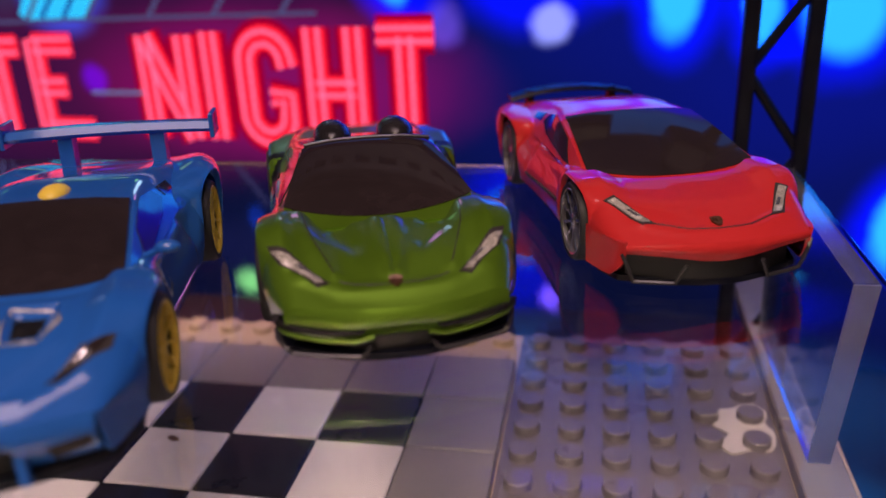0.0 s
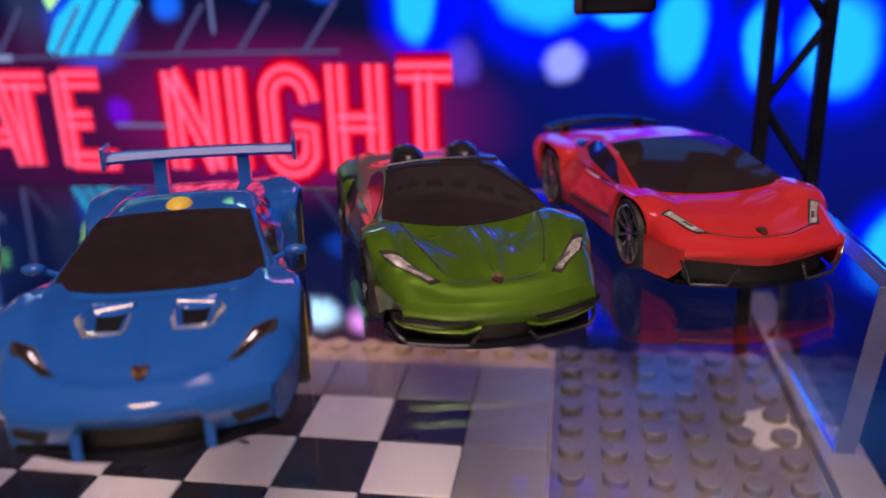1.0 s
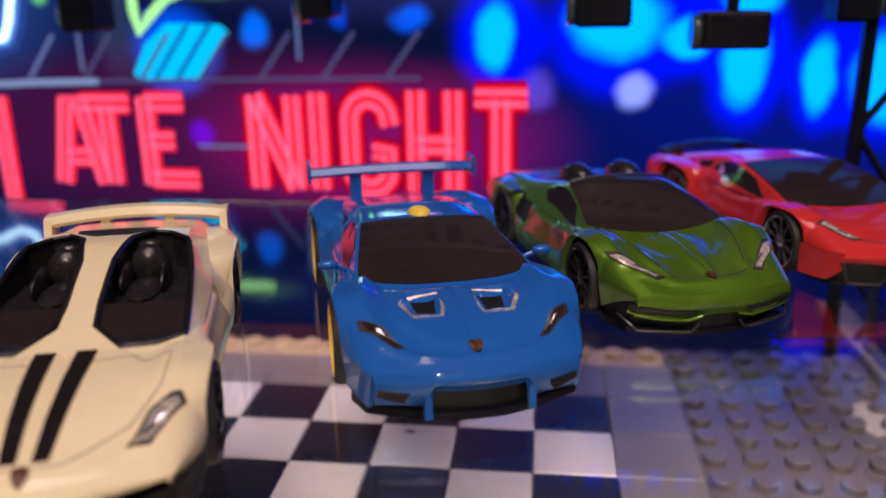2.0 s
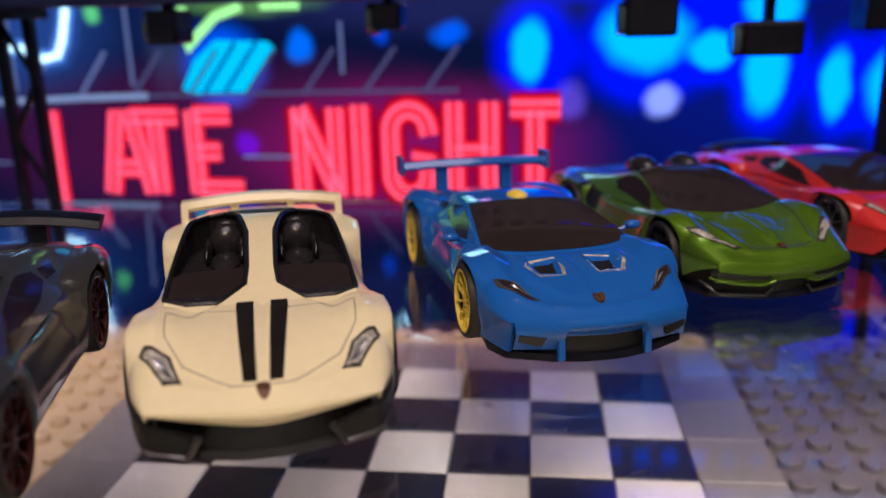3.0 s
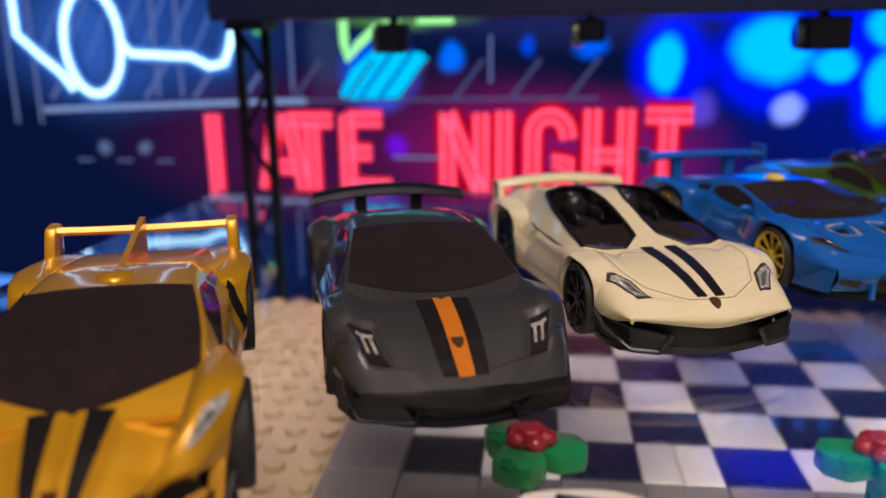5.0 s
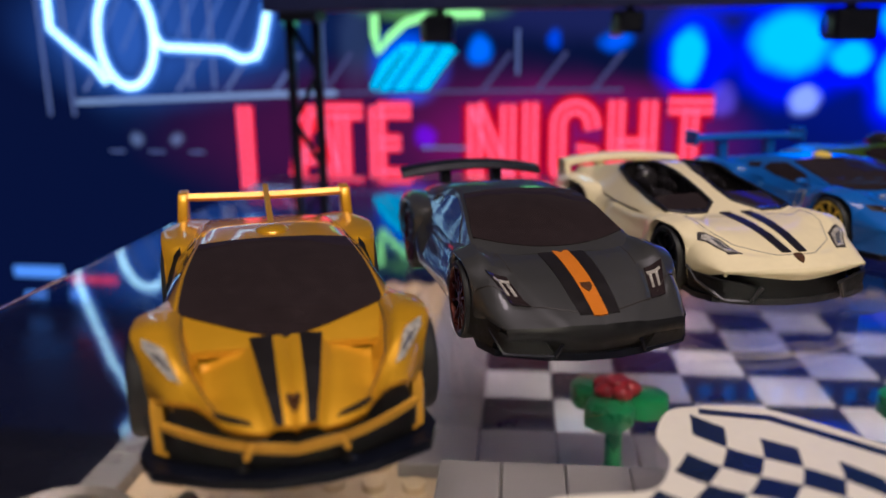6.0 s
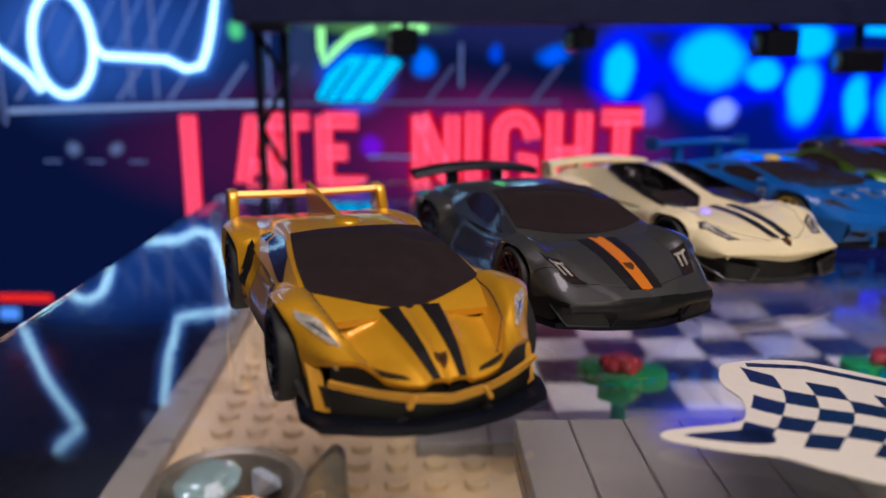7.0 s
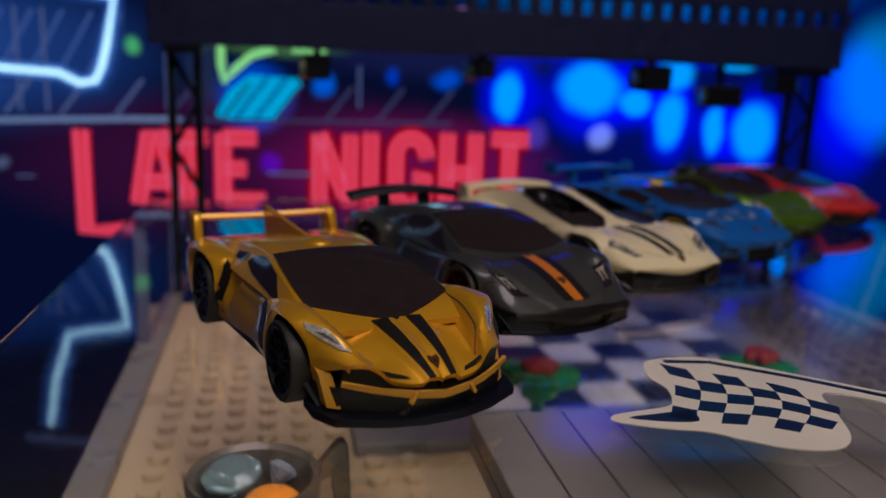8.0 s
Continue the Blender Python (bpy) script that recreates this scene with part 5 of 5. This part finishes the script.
# ---- gantry with stage lamps over the track ----
gantry = root("light_gantry", pose(0, 0.0365, 0), label="black lattice gantry with stage lamps", category="gantry")


def lattice(x0, x1, z0, z1):
    bm = bmesh.new()
    for x in (x0 + 1.5, x1 - 1.5):
        box(bm, x - 1.4, x + 1.4, -1.6, 1.6, z0, z1, 0.3)
    n = 6
    for k in range(n):
        a, b = z0 + 3 + (z1 - z0 - 6) * k / n, z0 + 3 + (z1 - z0 - 6) * (k + 1) / n
        p, q = (x0 + 1.5, x1 - 1.5) if k % 2 == 0 else (x1 - 1.5, x0 + 1.5)
        tube(bm, [(p, 0, a), (q, 0, b)], 1.0, 6)
    for z in (z0, z1 - 3):
        box(bm, x0 - 0.2, x1 + 0.2, -8, 8, z, z + 3, 0.3)
    return bm


part("lattice_leg", lattice(-183, -171, BASE - 9.6, 90), M_BLACK, gantry, "black lattice leg")
part("lattice_leg", lattice(57.6, 72.0, BASE - 9.6, 90), M_BLACK, gantry, "black lattice leg")
part("top_beam", boxed(-188, 76, -8, 8, 90, 106, 0.4), M_BEAM, gantry, "black top beam tinted as if lit blue")
bm = bmesh.new()
box(bm, -188, 76, -8, -4, 111.6, 118, 0.3)
for i in range(34):
    box(bm, -188 + 8 * i - 1.6, -188 + 8 * i + 1.6, -7.9, -4.1, 105.9, 111.7)
part("pierced_rail", bm, M_BEAM, gantry, "black rail with a row of holes on the top beam")
M_LENS = material("lamp_lens", (0.06, 0.10, 0.10), 0.08, coat=1.0, vary=0.5, scale=900)
for x, z, w, h, turn in ((-2, 84, 13, 10, 55), (28, 78, 15, 8.5, 0), (-131, 84, 9, 9, 30), (-70, 85.5, 8, 7, 0), (54, 84, 9, 9, -40)):
    lamp = part("stage_lamp", boxed(x - w / 2, x + w / 2, -7, 5, z - h / 2, z + h / 2, 0.8), M_BLACK, gantry, "small black stage lamp")
    part("lamp_bracket", boxed(x - 1.2, x + 1.2, -1.5, 1.5, z + h / 2, 90.1), M_BLACK, gantry)
    lens = part("lens", lathe(bmesh.new(), [(4.0, -1.6), (4.2, 1.2), (3.6, 1.8), (2.4, 1.5)], 18, axis="x"), M_LENS, lamp, "round dark lens")
    s = -1 if turn >= 0 else 1
    lens.matrix_local = pose((x + s * w / 2) * MM, -1.0 * MM, (z - 0.5) * MM, 0, 0, 180 if s < 0 else 0)

# ---- small things ----
M_LEAF = material("green_plastic", (0.012, 0.20, 0.06), 0.3, coat=0.2, vary=0.1, scale=150, trans=0.15)
M_PETAL = material("red_plastic", (0.27, 0.012, 0.02), 0.3, coat=0.2, vary=0.1, scale=150, trans=0.15)


def flower(m):
    f = root("flower_plant", m, label="red flower on chunky green plastic leaves", category="plastic plant", group="plastic flowers before the track")
    bm = lathe(bmesh.new(), [(2.4, 0), (2.4, 3), (1.6, 3.4), (1.6, 20)], 14)
    part("stem", bm, M_LEAF, f)
    for k in range(3):
        a = radians(120 * k + 15)
        o = [(1.0, -2.4), (4.0, -4.4), (8.6, -4.2), (10.0, -1.2), (9.2, 2.4), (5.6, 4.4), (1.2, 2.6)]
        bm = prism(bmesh.new(), [(x * math.cos(a) - y * math.sin(a), x * math.sin(a) + y * math.cos(a)) for x, y in o], 14.0 + 0.4 * k, 18.0 + 0.4 * k)
        bmesh.ops.bevel(bm, geom=list(bm.edges), offset=0.7, segments=2, profile=0.5, affect="EDGES")
        part("leaf", bm, M_LEAF, f)
    bm = lathe(bmesh.new(), [(1.8, 17.0), (2.3, 18.6), (2.3, 20.9), (1.9, 21.3)], 14)
    for k in range(5):
        a = 2 * math.pi * k / 5
        s = bmesh.new()
        bmesh.ops.create_icosphere(s, subdivisions=2, radius=1.0)
        bmesh.ops.scale(s, vec=(2.1, 1.9, 1.6), verts=s.verts)
        bmesh.ops.translate(s, vec=(2.6 * math.cos(a), 2.6 * math.sin(a), 19.3), verts=s.verts)
        me = bpy.data.meshes.new("petal")
        s.to_mesh(me)
        s.free()
        bm.from_mesh(me)
        bpy.data.meshes.remove(me)
    part("blossom", bm, M_PETAL, f, "red five-petal blossom")
    return f


fl = flower(pose(-0.0862, -0.1005, BASE * MM + 0.0033))
copy_thing(fl, pose(-0.0290, -0.0990, BASE * MM + 0.0033, 0, 0, 40))

# checkered flag sticker lying on the shelf
M_STICKER = material("sticker_white", (0.76, 0.71, 0.60), 0.4, vary=0.04, scale=80, bump=0.03)
M_STICKER_INK = material("sticker_navy_ink", (0.010, 0.018, 0.045), 0.3, vary=0.2, scale=80)


def smooth_loop(pts, n=4):
    out = []
    for i in range(len(pts)):
        p0, p1, p2, p3 = (Vector(pts[(i + k - 1) % len(pts)]) for k in range(4))
        for k in range(n):
            t = k / n
            out.append(tuple(0.5 * (2 * p1 + (p2 - p0) * t + (2 * p0 - 5 * p1 + 4 * p2 - p3) * t * t + (3 * p1 - p0 - 3 * p2 + p3) * t**3)))
    return out


FLAG_EDGE = [(-88.1, -156.4), (-85.6, -153.1), (-77.6, -152.2), (-71.7, -155.5), (-63.5, -163.3), (-52.0, -174.4), (-46.0, -180.2), (-48.6, -183.4), (-56.0, -177.2), (-65.1, -169.7), (-68.6, -177.0), (-72.0, -184.6),
             (-75.7, -187.8), (-79.7, -187.8), (-83.5, -186.4), (-87.3, -183.6), (-90.6, -180.8), (-95.4, -179.3), (-101.2, -176.4), (-100.8, -174.4), (-97.5, -173.4), (-92.4, -172.4), (-90.3, -170.7), (-88.7, -165.7), (-89.3, -161.1)]
sticker = root("checkered_flag_sticker", SHELF_POSE, label="die-cut checkered flag sticker with white edge on the clear shelf", category="sticker")
part("sticker_sheet", prism(bmesh.new(), smooth_loop(FLAG_EDGE), 0.02, 0.16), M_STICKER, sticker)


def cloth(u, v):
    v += 0.05 * math.sin(2 * math.pi * u + 0.6) * (1 - abs(2 * v - 1) * 0.4)
    u += 0.09 * math.sin(math.pi * v * 1.1 + 0.3) - 0.05
    u, v = 0.5 + (u - 0.5) * 1.10, 0.5 + (v - 0.5) * 1.12
    a, b, c, d = (-83.6, -155.0), (-66.6, -170.6), (-74.6, -184.8), (-90.4, -176.4)
    return tuple((1 - u) * (1 - v) * a[k] + u * (1 - v) * b[k] + u * v * c[k] + (1 - u) * v * d[k] for k in (0, 1))


for i in range(6):
    for j in range(5):
        if (i + j) % 2 == 0:
            n = 5
            edge = [(i + k / n, j) for k in range(n)] + [(i + 1, j + k / n) for k in range(n)] + [(i + 1 - k / n, j + 1) for k in range(n)] + [(i, j + 1 - k / n) for k in range(n)]
            part("ink_check", prism(bmesh.new(), [cloth(x / 6, 0.06 + y / 5 * 0.9) for x, y in edge], 0.15, 0.19), M_STICKER_INK, sticker)
part("ink_pole", prism(bmesh.new(), stroke_outline([(-83.5, -153.9), (-76, -155.2), (-66, -163.4), (-48.5, -180.4)], 1.5), 0.15, 0.19), M_STICKER_INK, sticker)
part("ink_tail", prism(bmesh.new(), smooth_loop([(-99.0, -175.5), (-94.5, -174.6), (-89.6, -174.2), (-89.8, -177.6), (-94.0, -177.4)], 3), 0.15, 0.19), M_STICKER_INK, sticker)

# stemmed cup with gems under the shelf
M_CUP = material("grey_metal_cup", (0.12, 0.105, 0.085), 0.35, metal=0.4, vary=0.15, scale=300, bump=0.05)
M_GEM = material("pale_blue_gem", (0.62, 0.84, 0.90), 0.05, coat=0.5, vary=0.3, scale=400, trans=0.85, ior=1.6)
M_GEM_GREY = material("grey_gem", (0.30, 0.34, 0.42), 0.08, coat=0.5, vary=0.2, scale=400, trans=0.4, ior=1.6)
M_AMBER = material("amber_ball", (0.70, 0.24, 0.02), 0.2, coat=0.6, vary=0.2, scale=300)
cup = root("toy_cup", pose(-0.1483, -0.1770, (BASE + 1.7) * MM), label="small grey stemmed toy cup with handle, filled with shiny gems", category="cup")
part("bowl", lathe(bmesh.new(), [(2.2, 26.0), (5.4, 27.2), (7.4, 31.0), (8.0, 36.0), (8.3, 38.4), (8.0, 39.0), (7.2, 38.4), (6.6, 33.0), (4.6, 29.0)], 40, closed=True), M_CUP, cup)
part("stem", lathe(bmesh.new(), [(5.4, 0.0), (5.2, 1.2), (2.6, 3.0), (1.9, 8.0), (1.9, 23.0), (3.2, 27.4)], 24), M_CUP, cup)
bm = prism(bmesh.new(), [(7.4, 36.6), (10.4, 39.8), (11.2, 40.0), (12.0, 39.0), (12.4, 32.0), (11.6, 29.0), (10.2, 29.0), (10.2, 35.6), (9.6, 36.2), (7.5, 34.0)], -1.2, 1.2, lambda a, b, c: (a, 3.0 + 0.25 * a + c, b))
bmesh.ops.bevel(bm, geom=list(bm.edges), offset=0.5, segments=2, profile=0.5, affect="EDGES")
part("cup_handle", bm, M_CUP, cup, "flat angular handle")


def facets(r, at, squash=(1, 1, 1), sub=1):
    bm = bmesh.new()
    bmesh.ops.create_icosphere(bm, subdivisions=sub, radius=r)
    bmesh.ops.scale(bm, vec=squash, verts=bm.verts)
    bmesh.ops.translate(bm, vec=at, verts=bm.verts)
    return bm


def cut_gem(r, h, at, tilt, n=9):
    """A flat-topped cut stone, tilted."""
    bm = lathe(bmesh.new(), [(0.3, -h), (0.62 * r, -0.55 * h), (r, -0.05 * h), (r, 0.1 * h), (0.66 * r, 0.42 * h)], n)
    bmesh.ops.rotate(bm, verts=bm.verts, cent=(0, 0, 0), matrix=Euler([radians(a) for a in tilt]).to_matrix())
    bmesh.ops.translate(bm, vec=at, verts=bm.verts)
    return bm


for nm, bm, mat, lab in (("gem", cut_gem(3.8, 3.0, (-2.8, 2.8, 37.4), (4, -10, 20), 11), M_GEM, "large pale blue cut gem"), ("gem", cut_gem(2.1, 2.0, (3.4, 4.0, 37.0), (-30, 35, 0)), M_GEM_GREY, "grey cut gem"), ("gem", cut_gem(2.4, 2.2, (-4.6, -4.0, 36.0), (20, 20, 40)), M_GEM_GREY, "grey cut gem"),
                         ("amber_ball", facets(4.2, (2.2, -2.2, 34.6), (1, 1, 0.8), 3), M_AMBER, "glossy amber ball")):
    part(nm, bm, mat, cup, lab, sharp=15 if nm == "gem" else 60)

# white splash print on the studded plate
M_SPLASH = material("splash_print_white", (0.50, 0.47, 0.42), 0.4, vary=0.1, scale=90)
bm = prism(bmesh.new(), smooth_loop([(53.6, 5.6), (57, 6.8), (60.9, 8.6), (63.2, 6.0), (62.4, 2.4), (63.6, -1.0), (62.2, -5.7), (58.6, -6.0), (55.4, -7.4), (53.8, -4.4), (55.6, -1.6), (53.2, 0.8), (54.6, 3.2)]), BASE + 0.02, BASE + 0.4)
thing("white_splash_print", bm, M_SPLASH, label="white splash-shaped print on the studded plate", category="print")
